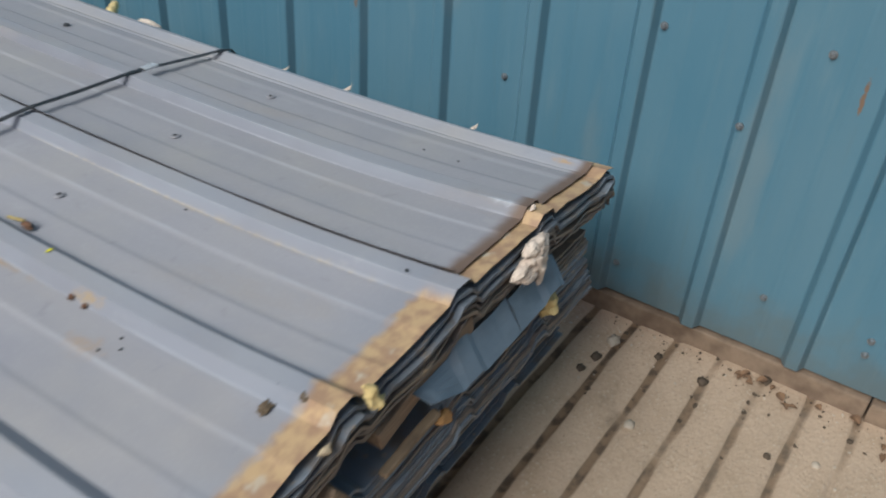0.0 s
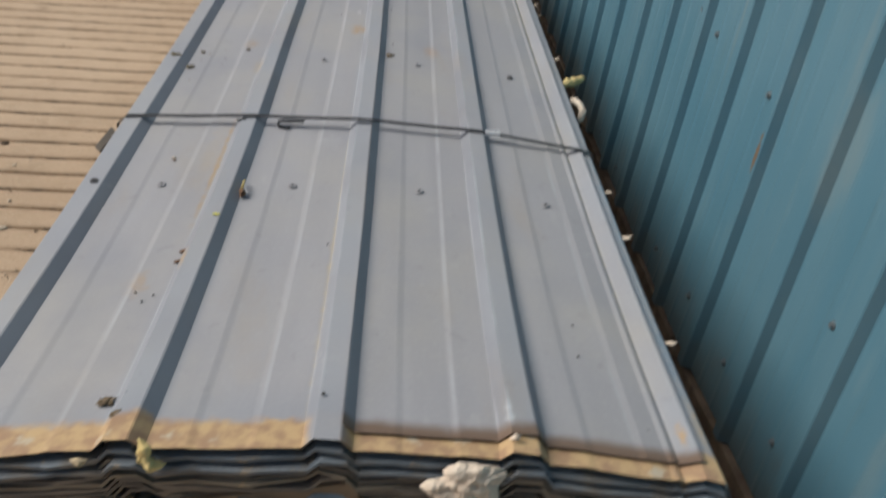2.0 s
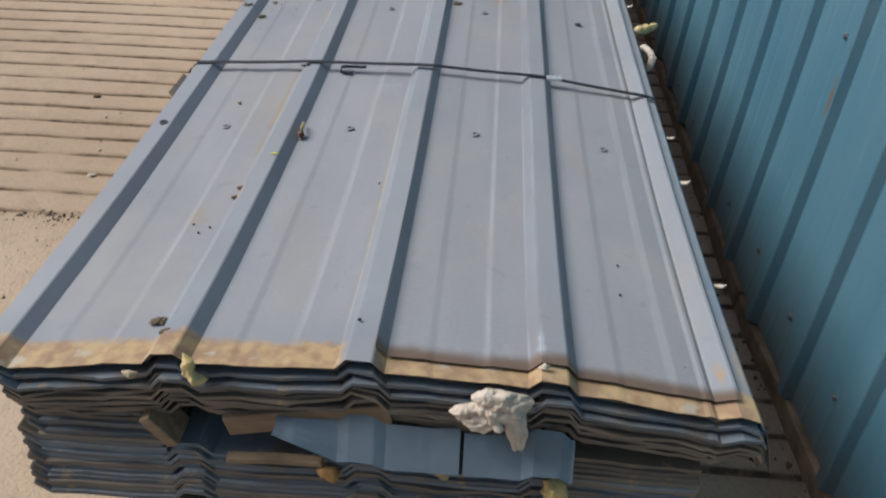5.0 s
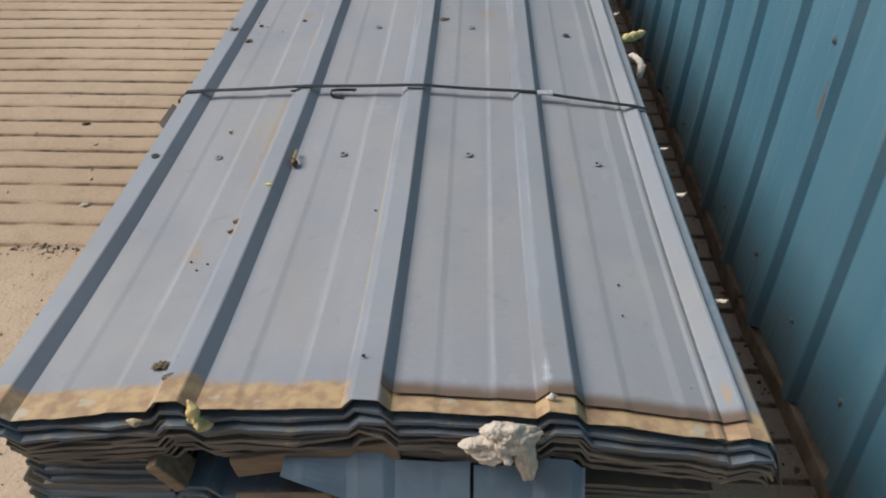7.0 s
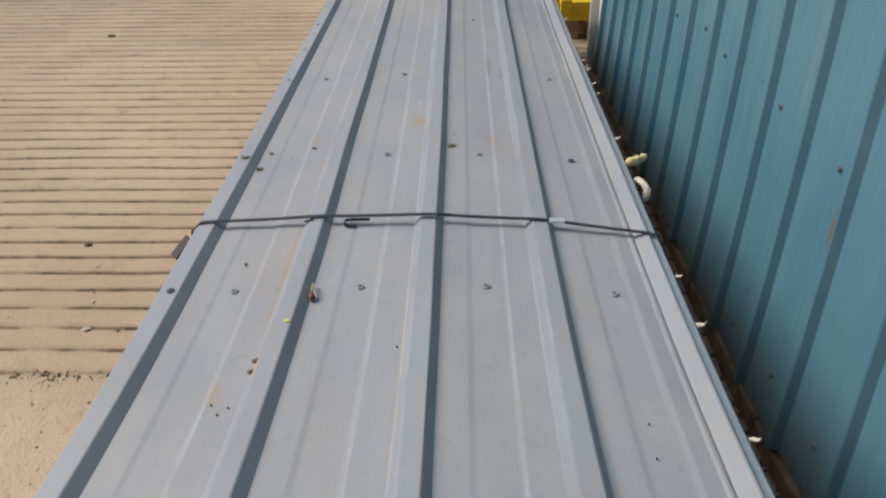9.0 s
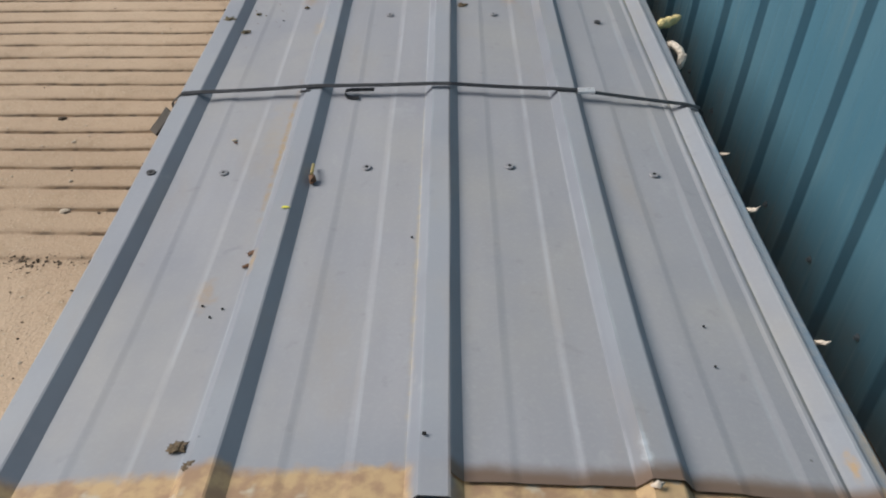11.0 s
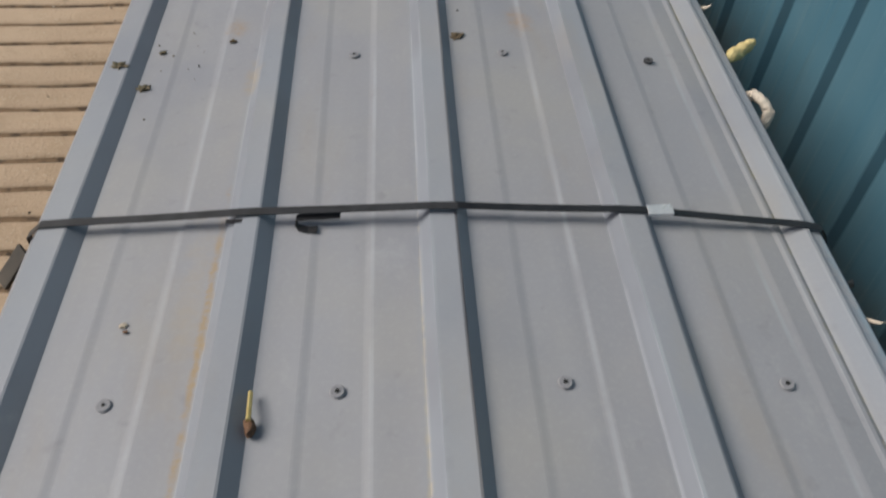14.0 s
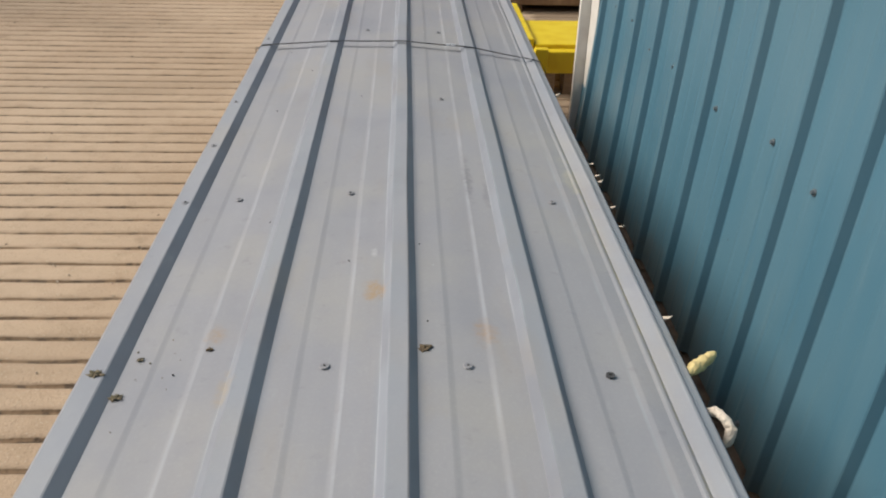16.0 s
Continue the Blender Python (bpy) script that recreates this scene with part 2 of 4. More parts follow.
def wall_paint():
    n = Nodes("blue_wall_paint", 0.3)
    wx, wy, wz = n.world_xyz()
    base = (0.080, 0.188, 0.260)
    f = n.noise(3, 5, 0.6, stretch=(1, 3, 0.5))
    c = n.mix(n.ramp(f, 0.35, 0.7), base, (0.098, 0.203, 0.268))
    chalk = n.noise(9, 5, 0.65, stretch=(1, 2.5, 0.35))
    c = n.mix(n.math("MULTIPLY", n.ramp(chalk, 0.55, 0.8), 0.35), c, (0.17, 0.26, 0.30))
    grime = n.math("MULTIPLY", n.ramp(n.noise(7, 5, stretch=(1, 4, 0.5)), 0.58, 0.78), 0.35)
    c = n.mix(grime, c, (0.10, 0.16, 0.18))
    splash = n.ramp(n.math("ADD", wz, n.math("MULTIPLY", n.noise(9, 4), -0.35)), 0.06, -0.14)
    c = n.mix(n.math("MULTIPLY", splash, 0.5), c, (0.12, 0.115, 0.09))
    for y, z, ry, rz in ((1.12, 0.93, 0.012, 0.06), (1.125, 0.80, 0.009, 0.045), (0.84, 0.66, 0.008, 0.05), (0.35, 1.02, 0.01, 0.03), (-0.335, 0.72, 0.006, 0.05), (2.42, 0.95, 0.012, 0.04)):
        d = n.math("SQRT", n.math("ADD", n.math("POWER", n.math("DIVIDE", n.math("SUBTRACT", wy, y), ry), 2.0), n.math("POWER", n.math("DIVIDE", n.math("SUBTRACT", wz, z), rz), 2.0)))
        d = n.math("ADD", d, n.math("MULTIPLY", n.math("SUBTRACT", n.noise(60, 4), 0.5), 2.2))
        c = n.mix(n.math("MULTIPLY", n.ramp(d, 1.0, 0.4), 0.85), c, (0.19, 0.105, 0.05))
    # chalky runs and a pale dusty patch beside the rusty seam
    for y, z, ry, rz, k in ((1.145, 0.85, 0.028, 0.30, 0.5), (0.56, 0.80, 0.05, 0.16, 0.35), (0.62, 0.98, 0.035, 0.2, 0.3), (1.9, 0.7, 0.03, 0.4, 0.25), (-0.18, 0.5, 0.04, 0.35, 0.3), (0.18, 0.42, 0.03, 0.25, 0.25)):
        d = n.math("SQRT", n.math("ADD", n.math("POWER", n.math("DIVIDE", n.math("SUBTRACT", wy, y), ry), 2.0), n.math("POWER", n.math("DIVIDE", n.math("SUBTRACT", wz, z), rz), 2.0)))
        d = n.math("ADD", d, n.math("MULTIPLY", n.math("SUBTRACT", n.noise(25, 5, stretch=(1, 1, 0.3)), 0.5), 1.6))
        c = n.mix(n.math("MULTIPLY", n.ramp(d, 1.1, 0.2), k), c, (0.21, 0.25, 0.25))
    pit = n.voronoi(17, stretch=(1, 1, 0.8))
    c = n.mix(n.math("MULTIPLY", n.ramp(pit, 0.06, 0.035), n.ramp(n.noise(5, 3), 0.56, 0.62, 0.0, 0.8)), c, (0.05, 0.06, 0.06))
    n.bump(n.noise(4, 3, stretch=(1, 2, 1)), 0.25, 0.008)
    return n.done(c, n.ramp(f, 0.3, 0.7, 0.30, 0.44))


WALL_BLUE = wall_paint()


def concrete():
    n = Nodes("tamped_concrete", 0.85, spec=0.25)
    wx, wy, wz = n.world_xyz()
    big = n.noise(0.9, 5, 0.6)
    mid = n.noise(11, 5, 0.65)
    fine = n.noise(130, 4, 0.7)
    grain = n.voronoi(95)
    c = n.mix(n.ramp(big, 0.35, 0.68), (0.45, 0.335, 0.235), (0.55, 0.422, 0.306))
    c = n.mix(n.math("MULTIPLY", n.ramp(mid, 0.45, 0.75), 0.4), c, (0.34, 0.25, 0.16))
    c = n.mix(n.math("MULTIPLY", n.ramp(fine, 0.55, 0.78), 0.45), c, (0.58, 0.50, 0.39))
    c = n.mix(n.math("MULTIPLY", n.ramp(fine, 0.44, 0.25), 0.75), c, (0.17, 0.125, 0.085))
    c = n.mix(n.math("MULTIPLY", n.ramp(grain, 0.30, 0.12), n.ramp(mid, 0.4, 0.65, 0.15, 0.6)), c, (0.62, 0.54, 0.43))
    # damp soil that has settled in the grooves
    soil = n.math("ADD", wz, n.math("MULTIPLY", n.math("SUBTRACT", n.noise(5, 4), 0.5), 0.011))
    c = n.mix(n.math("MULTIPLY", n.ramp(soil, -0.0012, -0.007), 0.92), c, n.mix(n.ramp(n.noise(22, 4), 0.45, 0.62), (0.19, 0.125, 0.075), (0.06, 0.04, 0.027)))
    c = n.mix(n.math("MULTIPLY", n.ramp(n.noise(0.5, 5, 0.6, stretch=(0.35, 1.6, 1)), 0.5, 0.72), 0.45), c, (0.27, 0.215, 0.155))
    c = n.mix(n.math("MULTIPLY", n.ramp(n.noise(2.6, 6, 0.7), 0.62, 0.75), 0.5), c, (0.17, 0.125, 0.085))
    # earth washed up against the wall
    strip = n.ramp(n.math("ADD", wx, n.math("MULTIPLY", n.noise(8, 5), 0.3)), 1.00, 1.10)
    ahead = n.ramp(wy, -0.02, 0.5)
    c = n.mix(n.math("MULTIPLY", n.math("MULTIPLY", strip, ahead), 0.65), c, (0.16, 0.115, 0.075))
    n.bump(n.math("ADD", mid, n.math("ADD", n.math("MULTIPLY", fine, 0.6), n.math("MULTIPLY", grain, -0.3))), 0.8, 0.005)
    return n.done(c)


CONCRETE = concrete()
TIMBER = plain("old_timber", (0.30, 0.22, 0.145), (0.19, 0.13, 0.085), 0.8, 0, 14, 0.4, 0.002, stretch=(1, 8, 8))
KERB = plain("kerb_boards", (0.27, 0.20, 0.14), (0.13, 0.09, 0.062), 0.85, 0, 16, 0.5, 0.003)
RUST_BROWN = plain("stained_brown_panel", (0.50, 0.33, 0.19), (0.22, 0.13, 0.065), 0.75, 0, 7, 0.3, 0.002, stretch=(1, 1, 0.4))
PALE_BROWN = plain("pale_brown_panel", (0.64, 0.48, 0.31), (0.52, 0.37, 0.23), 0.75, 0, 7, 0.3, 0.002)
PALE_STEEL = plain("pale_worn_steel", (0.5, 0.43, 0.34), (0.36, 0.29, 0.21), 0.6, 0, 20, 0.2)
YELLOW = plain("yellow_paint", (0.78, 0.60, 0.02), (0.70, 0.50, 0.015), 0.42, 0, 8, 0.1)
MACHINE = plain("faded_yellow_machine_paint", (0.62, 0.42, 0.16), (0.50, 0.33, 0.12), 0.5, 0, 6, 0.1)
RUBBER = plain("dusty_rubber", (0.035, 0.032, 0.03), (0.10, 0.085, 0.07), 0.85, 0, 12, 0.4)
STRAP_BLACK = plain("black_strap", (0.012, 0.012, 0.014), (0.02, 0.02, 0.023), 0.42, 0, 60, 0.1)
STRAP_DUSTY = plain("dusty_strap", (0.038, 0.038, 0.041), (0.022, 0.022, 0.024), 0.5, 0, 60, 0.1)
SEAL = plain("bright_seal", (0.85, 0.85, 0.86), (0.7, 0.7, 0.72), 0.3, 0.6, 80, 0.2)
TRIM_WHITE = plain("white_trim_paint", (0.80, 0.77, 0.72), (0.68, 0.64, 0.58), 0.5, 0, 12, 0.1)
WOOL_WHITE = plain("dirty_white_foam", (0.60, 0.50, 0.41), (0.75, 0.66, 0.56), 0.95, 0, 40, 0.8, 0.006)
WOOL_YELLOW = plain("yellow_foam", (0.76, 0.62, 0.30), (0.60, 0.46, 0.20), 0.95, 0, 40, 0.8, 0.006)
MUD = plain("dry_mud", (0.17, 0.125, 0.08), (0.10, 0.075, 0.045), 0.95, 0, 120, 0.6, 0.002)
MOSS = plain("dry_moss", (0.13, 0.115, 0.07), (0.21, 0.165, 0.11), 0.95, 0, 150, 0.6, 0.002)
SOIL = plain("soil_crumbs", (0.11, 0.08, 0.055), (0.06, 0.045, 0.03), 0.95, 0, 90, 0.5, 0.002)
STONE = plain("pale_stone", (0.5, 0.43, 0.34), (0.38, 0.32, 0.25), 0.85, 0, 60, 0.4)
STEEL = plain("zinc_screw", (0.24, 0.27, 0.29), (0.14, 0.16, 0.18), 0.4, 0.5, 200, 0.1)
DARK_WASHER = plain("dark_washer", (0.04, 0.04, 0.045), (0.08, 0.08, 0.085), 0.6, 0, 150, 0.1)
HOLE = plain("empty_hole", (0.01, 0.01, 0.01), (0.016, 0.016, 0.016), 0.9, 0, 100, 0.0)
GREY_WASHER = plain("grey_washer", (0.22, 0.22, 0.24), (0.28, 0.28, 0.30), 0.5, 0, 150, 0.1)
RUSTY = plain("rusty_iron", (0.17, 0.085, 0.045), (0.09, 0.05, 0.03), 0.8, 0, 120, 0.4)
BRASS = plain("yellowed_shank", (0.62, 0.5, 0.22), (0.5, 0.38, 0.15), 0.45, 0.5, 90, 0.1)
DARK_IN = plain("dark_interior", (0.05, 0.045, 0.04), (0.035, 0.03, 0.028), 0.9, 0, 10, 0.1)


# ---- mesh helpers ----
def mesh_of(name, verts, faces, mats, indices=None, smooth=False):
    me = bpy.data.meshes.new(name)
    me.from_pydata([tuple(v) for v in verts], [], faces)
    for m in mats if isinstance(mats, (list, tuple)) else [mats]:
        me.materials.append(m)
    if indices is not None:
        me.polygons.foreach_set("material_index", indices)
    if smooth:
        me.polygons.foreach_set("use_smooth", [True] * len(me.polygons))
    me.update()
    return me


def from_bm(name, bm, mat, smooth=False):
    bmesh.ops.recalc_face_normals(bm, faces=bm.faces)
    me = bpy.data.meshes.new(name)
    bm.to_mesh(me)
    bm.free()
    me.materials.append(mat)
    if smooth:
        me.polygons.foreach_set("use_smooth", [True] * len(me.polygons))
    return me


def part(name, bm, mat, parent, label="", smooth=False):
    ob = new(name, from_bm(name, bm, mat, smooth) if isinstance(bm, bmesh.types.BMesh) else bm)
    ob.parent = parent
    if label:
        ob["label"] = label
    return ob


def box(x0, x1, y0, y1, z0, z1, bevel=0.0, rough=0.0, cuts=0):
    bm = bmesh.new()
    bmesh.ops.create_cube(bm, size=1.0)
    bmesh.ops.scale(bm, vec=(x1 - x0, y1 - y0, z1 - z0), verts=bm.verts)
    bmesh.ops.translate(bm, vec=((x0 + x1) / 2, (y0 + y1) / 2, (z0 + z1) / 2), verts=bm.verts)
    if cuts:
        bmesh.ops.subdivide_edges(bm, edges=bm.edges, cuts=cuts, use_grid_fill=True)
    if bevel:
        bmesh.ops.bevel(bm, geom=[e for e in bm.edges if e.is_manifold and e.calc_face_angle(0) > 0.5], offset=bevel, segments=2, affect="EDGES", profile=0.6)
    if rough:
        for v in bm.verts:
            v.co += Vector(noise.noise_vector(v.co * 9.0)) * rough
    return bm


def cylinder(r, h, n=12, at=Matrix.Identity(4), r2=None):
    bm = bmesh.new()
    bmesh.ops.create_cone(bm, cap_ends=True, segments=n, radius1=r, radius2=r if r2 is None else r2, depth=h, matrix=at)
    return bm


def empty(name, x=0, y=0, z=0, rz=0):
    ob = new(name)
    ob.empty_display_size = 0.1
    ob.matrix_world = pose(x, y, z, 0, 0, rz)
    return ob


# ---- ground: tamped concrete with grooves across the stack's line ----
PITCH = 0.1085


def ground_height(x, y, d):
    """d: how deep in the groove's section (0 to 1) the point lies."""
    smooth_pad = 1.0 if (x < -0.5 and y < 1.17 + 0.03 * noise.noise((x * 3, 5, 0))) else 0.0
    wear = 0.85 + 0.6 * noise.noise((x * 0.8, y * 1.1, 3.0))
    wear *= 1.0 - 0.55 * min(1.0, max(0.0, (y - 7.0) / 5.0))
    wear = min(1.15, max(0.3, wear)) * (1 - smooth_pad)
    if x > 0.55 and y < 0.3:
        wear *= 1.0 - 0.75 * min(1.0, max(0.0, (x - 0.62 - 0.5 * y) / 0.22)) * (0.6 + 0.5 * noise.noise((x * 3, y * 6, 9)))
    h = -0.0125 * d * wear * (0.75 + 0.5 * noise.noise((x * 7, y * 3, 1.0)))
    h += 0.0018 * noise.noise((x * 4, y * 9, 7.0))
    if smooth_pad:
        h += 0.004
    return h


def build_ground():
    xs = [-600, -150, -50, -25, -14, -10] + list(np.arange(-8.0, -2.5, 0.25)) + list(np.arange(-2.5, 1.15, 0.055)) + [1.4, 2, 3, 5, 9, 20, 60, 200, 600]
    ys, deep = [-600, -150, -40, -12, -5, -3], [0] * 6
    k = -2.252
    while k < 13.5:
        for f, d in ((0.0, 0.0), (0.35, -0.06), (0.63, 0.05), (0.68, 0.6), (0.735, 0.95), (0.79, 1.0), (0.83, 0.8), (0.865, 0.05)):
            ys.append(k + f * PITCH)
            deep.append(d)
        k += PITCH
    for y in (14, 16, 20, 30, 60, 150, 600):
        ys.append(y)
        deep.append(0)
    verts, faces = [], []
    for y, d in zip(ys, deep):
        inner = -2.3 < y < 13.7
        for x in xs:
            yy = y
            if inner:
                xx = max(-8, min(2, x))
                yy += -0.03 * xx * (1 if xx > 0 else 0.2) + 0.010 * noise.noise((xx * 1.1, y * 2.2, 0)) + 0.004 * noise.noise((xx * 6, y * 4, 4))
            verts.append((x, yy, ground_height(x, yy, d) if inner and abs(x) < 10 else 0.0))
    w = len(xs)
    for j in range(len(ys) - 1):
        for i in range(w - 1):
            a = j * w + i
            faces.append((a, a + 1, a + w + 1, a + w))
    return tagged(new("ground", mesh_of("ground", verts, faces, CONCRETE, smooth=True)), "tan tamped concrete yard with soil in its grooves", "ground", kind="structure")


build_ground()

# ---- the blue clad building ----
WALL_X, WALL_Y0, WALL_Y1, WALL_H = 0.868, -7.0, 3.88, 3.4
SLANT = 0.001
RIB, RIB0 = 0.25, 1.092


def rib_y(k):
    return RIB0 + (0.2475 if k < 0 else 0.256) * k + (0.023 + 0.007 * (k - 4) if k > 3 else 0.0)


def slant(bm):
    """The wall runs a little towards the sheets as it goes on."""
    for v in bm.verts:
        v.co.x -= SLANT * v.co.y
    return bm


RIB_SHAPE = ((-0.028, 0.0), (-0.025, 0.0014), (-0.0155, 0.0200), (-0.0125, 0.0222), (0.0125, 0.0222), (0.0155, 0.0200), (0.027, 0.0014), (0.030, 0.0))


def foot_push(y, z):
    """How far the foot of the cladding is bulged out towards the stack."""
    a = max(0.0, min(1.0, (y - 0.2) / 0.85))
    return (0.045 * a * a * (3 - 2 * a) + 0.006 * max(0.0, y - 0.9)) * max(0.0, 1.0 - z / 1.1) ** 1.6


def wall_section():
    """(y, depth towards the yard) along the wall, rib by rib."""
    pts = [(WALL_Y0, 0.0)]
    k = int((WALL_Y0 - RIB0) / RIB) - 1
    while True:
        y = rib_y(k)
        k += 1
        if y > WALL_Y1 - 0.06:
            break
        if y < WALL_Y0 + 0.03:
            continue
        pts += [(y + a, d) for a, d in RIB_SHAPE]
        for c in (0.088, 0.165):
            if y + c < WALL_Y1 - 0.05:
                pts += [(y + c - 0.010, 0.0), (y + c - 0.003, 0.0011), (y + c + 0.003, 0.0011), (y + c + 0.010, 0.0)]
    pts.append((WALL_Y1, 0.0))
    return pts


def build_wall():
    sec = wall_section()
    zs = [0.06, 0.15, 0.25, 0.35, 0.45, 0.55, 0.65, 0.75, 0.85, 0.95, 1.05, 1.2, 1.4, 1.7, 2.2, WALL_H]
    verts, faces = [], []
    for z in zs:
        for y, d in sec:
            verts.append((WALL_X - SLANT * y - d - foot_push(y, z) + 0.0016 * noise.noise((y * 1.3, z * 1.7, 2)), y, z))
    w = len(sec)
    for j in range(len(zs) - 1):
        for i in range(w - 1):
            a = j * w + i
            faces.append((a, a + w, a + w + 1, a + 1))
    # back skin, ends and top close the cladding into a solid
    n0 = len(verts)
    for y, z in ((WALL_Y0, 0.06), (WALL_Y1, 0.06), (WALL_Y1, WALL_H), (WALL_Y0, WALL_H)):
        verts.append((WALL_X - SLANT * y + 0.12, y, z))
    top = [(len(zs) - 1) * w + i for i in range(w)]
    faces.append((n0, n0 + 1, n0 + 2, n0 + 3))
    faces.append(tuple(top) + (n0 + 2, n0 + 3))
    faces.append(tuple(reversed(range(w))) + (n0, n0 + 1))
    faces.append((w - 1,) + tuple(j * w + w - 1 for j in range(1, len(zs))) + (n0 + 2, n0 + 1))
    faces.append((0, n0, n0 + 3) + tuple(j * w for j in reversed(range(1, len(zs)))))
    return tagged(new("wall_east", mesh_of("wall_east", verts, faces, WALL_BLUE)), "blue box-profile metal wall cladding with rust marks", "wall", kind="structure")


wall = build_wall()
end_wall = tagged(new("wall_north", from_bm("wall_north", slant(box(WALL_X + 0.125, 6.0, WALL_Y1 - 0.12, WALL_Y1, 0.0, WALL_H)), TRIM_WHITE)), "plain end wall of the clad building", "wall", kind="structure")
roof = tagged(new("roof", from_bm("roof", box(WALL_X - 0.06, 6.1, WALL_Y0, WALL_Y1 + 0.1, WALL_H + 0.004, WALL_H + 0.1), WALL_BLUE)), "shallow blue roof of the clad building", "roof", kind="structure")
plinth = tagged(new("plinth", from_bm("plinth", slant(box(WALL_X + 0.015, WALL_X + 0.115, WALL_Y0, WALL_Y1 - 0.01, -0.05, 0.0555)), DARK_IN)), "dark footing under the metal cladding", "wall", kind="structure")
# corner flashing
bm = bmesh.new()
for b in (box(WALL_X - 0.040, WALL_X - 0.036, WALL_Y1 - 0.15, WALL_Y1 - 0.012, 0.012, WALL_H, 0.001), box(WALL_X - 0.085, WALL_X - 0.003, WALL_Y1 - 0.010, WALL_Y1 + 0.020, 0.012, WALL_H, 0.003), box(WALL_X - 0.003, WALL_X + 0.12, WALL_Y1 + 0.006, WALL_Y1 + 0.020, 0.012, WALL_H, 0.001)):
    tmp = bpy.data.meshes.new("tmp")
    b.to_mesh(tmp)
    b.free()
    bm.from_mesh(tmp)
    bpy.data.meshes.remove(tmp)
trim = tagged(new("trim", from_bm("trim", slant(bm), TRIM_WHITE)), "white folded metal corner flashing of the wall", "trim", kind="structure")

# kerb boards at the wall's foot
kerb = tagged(new("kerb"), "brown weathered boards along the wall's foot", "kerb", kind="structure")
y = -3.2
while y < 3.8:
    ln = random.uniform(0.5, 1.1)
    bm = slant(box(WALL_X - 0.016 + random.uniform(-0.004, 0.004), WALL_X + 0.03, y, min(3.95, y + ln - 0.004), -0.03, 0.05 + random.uniform(-0.006, 0.008), 0.006, 0.005, 5))
    for v in bm.verts:
        v.co.x -= foot_push(v.co.y, 0.06)
    part("board", bm, KERB, kerb)
    y += ln


# ---- wall screws ----
def wall_screw():
    bm = cylinder(0.0085, 0.0025, 14, pose(-0.0013, 0, 0, 0, 90, 0))
    head = cylinder(0.0048, 0.006, 6, pose(-0.0055, 0, 0, 0, 90, 0))
    tmp = bpy.data.meshes.new("tmp")
    head.to_mesh(tmp)
    head.free()
    bm.from_mesh(tmp)
    bpy.data.meshes.remove(tmp)
    return from_bm("screw", bm, STEEL)


screw_mesh = wall_screw()
screws = [(1.407, 0.78), (1.273, 0.762), (0.912, 0.762), (1.977, 0.762), (1.747, 0.745), (0.065, 0.755), (-0.26, 0.781), (0.062, 0.147), (-0.287, 0.207), (-0.137, 0.601), (0.419, 0.541),
          (2.34, 0.71), (2.74, 0.70), (3.0, 0.68), (3.27, 0.71), (3.53, 0.70), (0.441, 0.213), (0.698, 0.195), (0.949, 0.192), (1.227, 0.145), (1.75, 0.12), (2.03, 0.11), (-0.52, 0.2), (-0.55, 0.775), (-0.52, 0.16)]
for y, z in screws:
    on_rib = min(abs(y - rib_y(k)) for k in range(-10, 14)) < 0.028
    s = part("screw", screw_mesh, None, wall)
    s.location = (WALL_X - SLANT * y - (0.0222 if on_rib else 0.0) - foot_push(y, z), y, z)


# ---- box-profile sheets ----
TOP_Z, LENGTH = 0.607, 4.33


RIB_H = 0.0175
# left foot, crown and right foot of each rib across a sheet
RIBS = ((-0.535, -0.520, -0.481, -0.463), (-0.280, -0.264, -0.233, -0.217), (-0.030, -0.014, 0.021, 0.0345), (0.216, 0.232, 0.268, 0.280))


def profile(x0=-0.54, x1=0.55, edge=0):
    """(x, height) across one sheet: ribs every 250 mm, each pan a little recessed along its middle. edge: how the wall side ends."""
    pts = []
    for a, b, c, d in RIBS:
        pts += [(a, 0.0), (a + 0.001, 0.0002), (b, RIB_H), (c - 0.0035, RIB_H), (c - 0.0008, RIB_H - 0.0012), (d, 0.0)]
        if c < 0.3:
            u, v = c + 0.0695, c + 0.1415
            pts += [(u - 0.006, 0.0), (u - 0.003, -0.0003), (u + 0.003, -0.0013), (u + 0.006, -0.0016), (v - 0.006, -0.0016), (v - 0.003, -0.0013), (v + 0.003, -0.0003), (v + 0.006, 0.0)]
    pts += [(0.443, 0.0), (0.449, 0.0022), (0.454, 0.0022), (0.460, 0.0), (0.487, 0.0148)]
    pts += (((0.492, 0.0152),), ((0.497, 0.0152), (0.512, 0.0146), (0.516, 0.0115)), ((0.500, 0.0148), (0.513, 0.0143), (0.521, 0.003)))[edge]
    return [p for p in pts if x0 < p[0] < x1]


def lie(x, y):
    """How the bundle sags and lifts over its length; its near end curls up."""
    k = 0.030 + 0.024 * min(1.0, max(0.0, y / 3.0))
    sag = -k * ((x + 0.1) / 0.6) ** 2
    lift = (0.061 - 0.11 * (x - 0.03) ** 2) * math.exp(-max(0.0, y) / 0.38)
    edge = min(1.0, max(0.0, (x - 0.40) / 0.12))
    return sag + lift - 0.006 * edge * edge * (3 - 2 * edge)


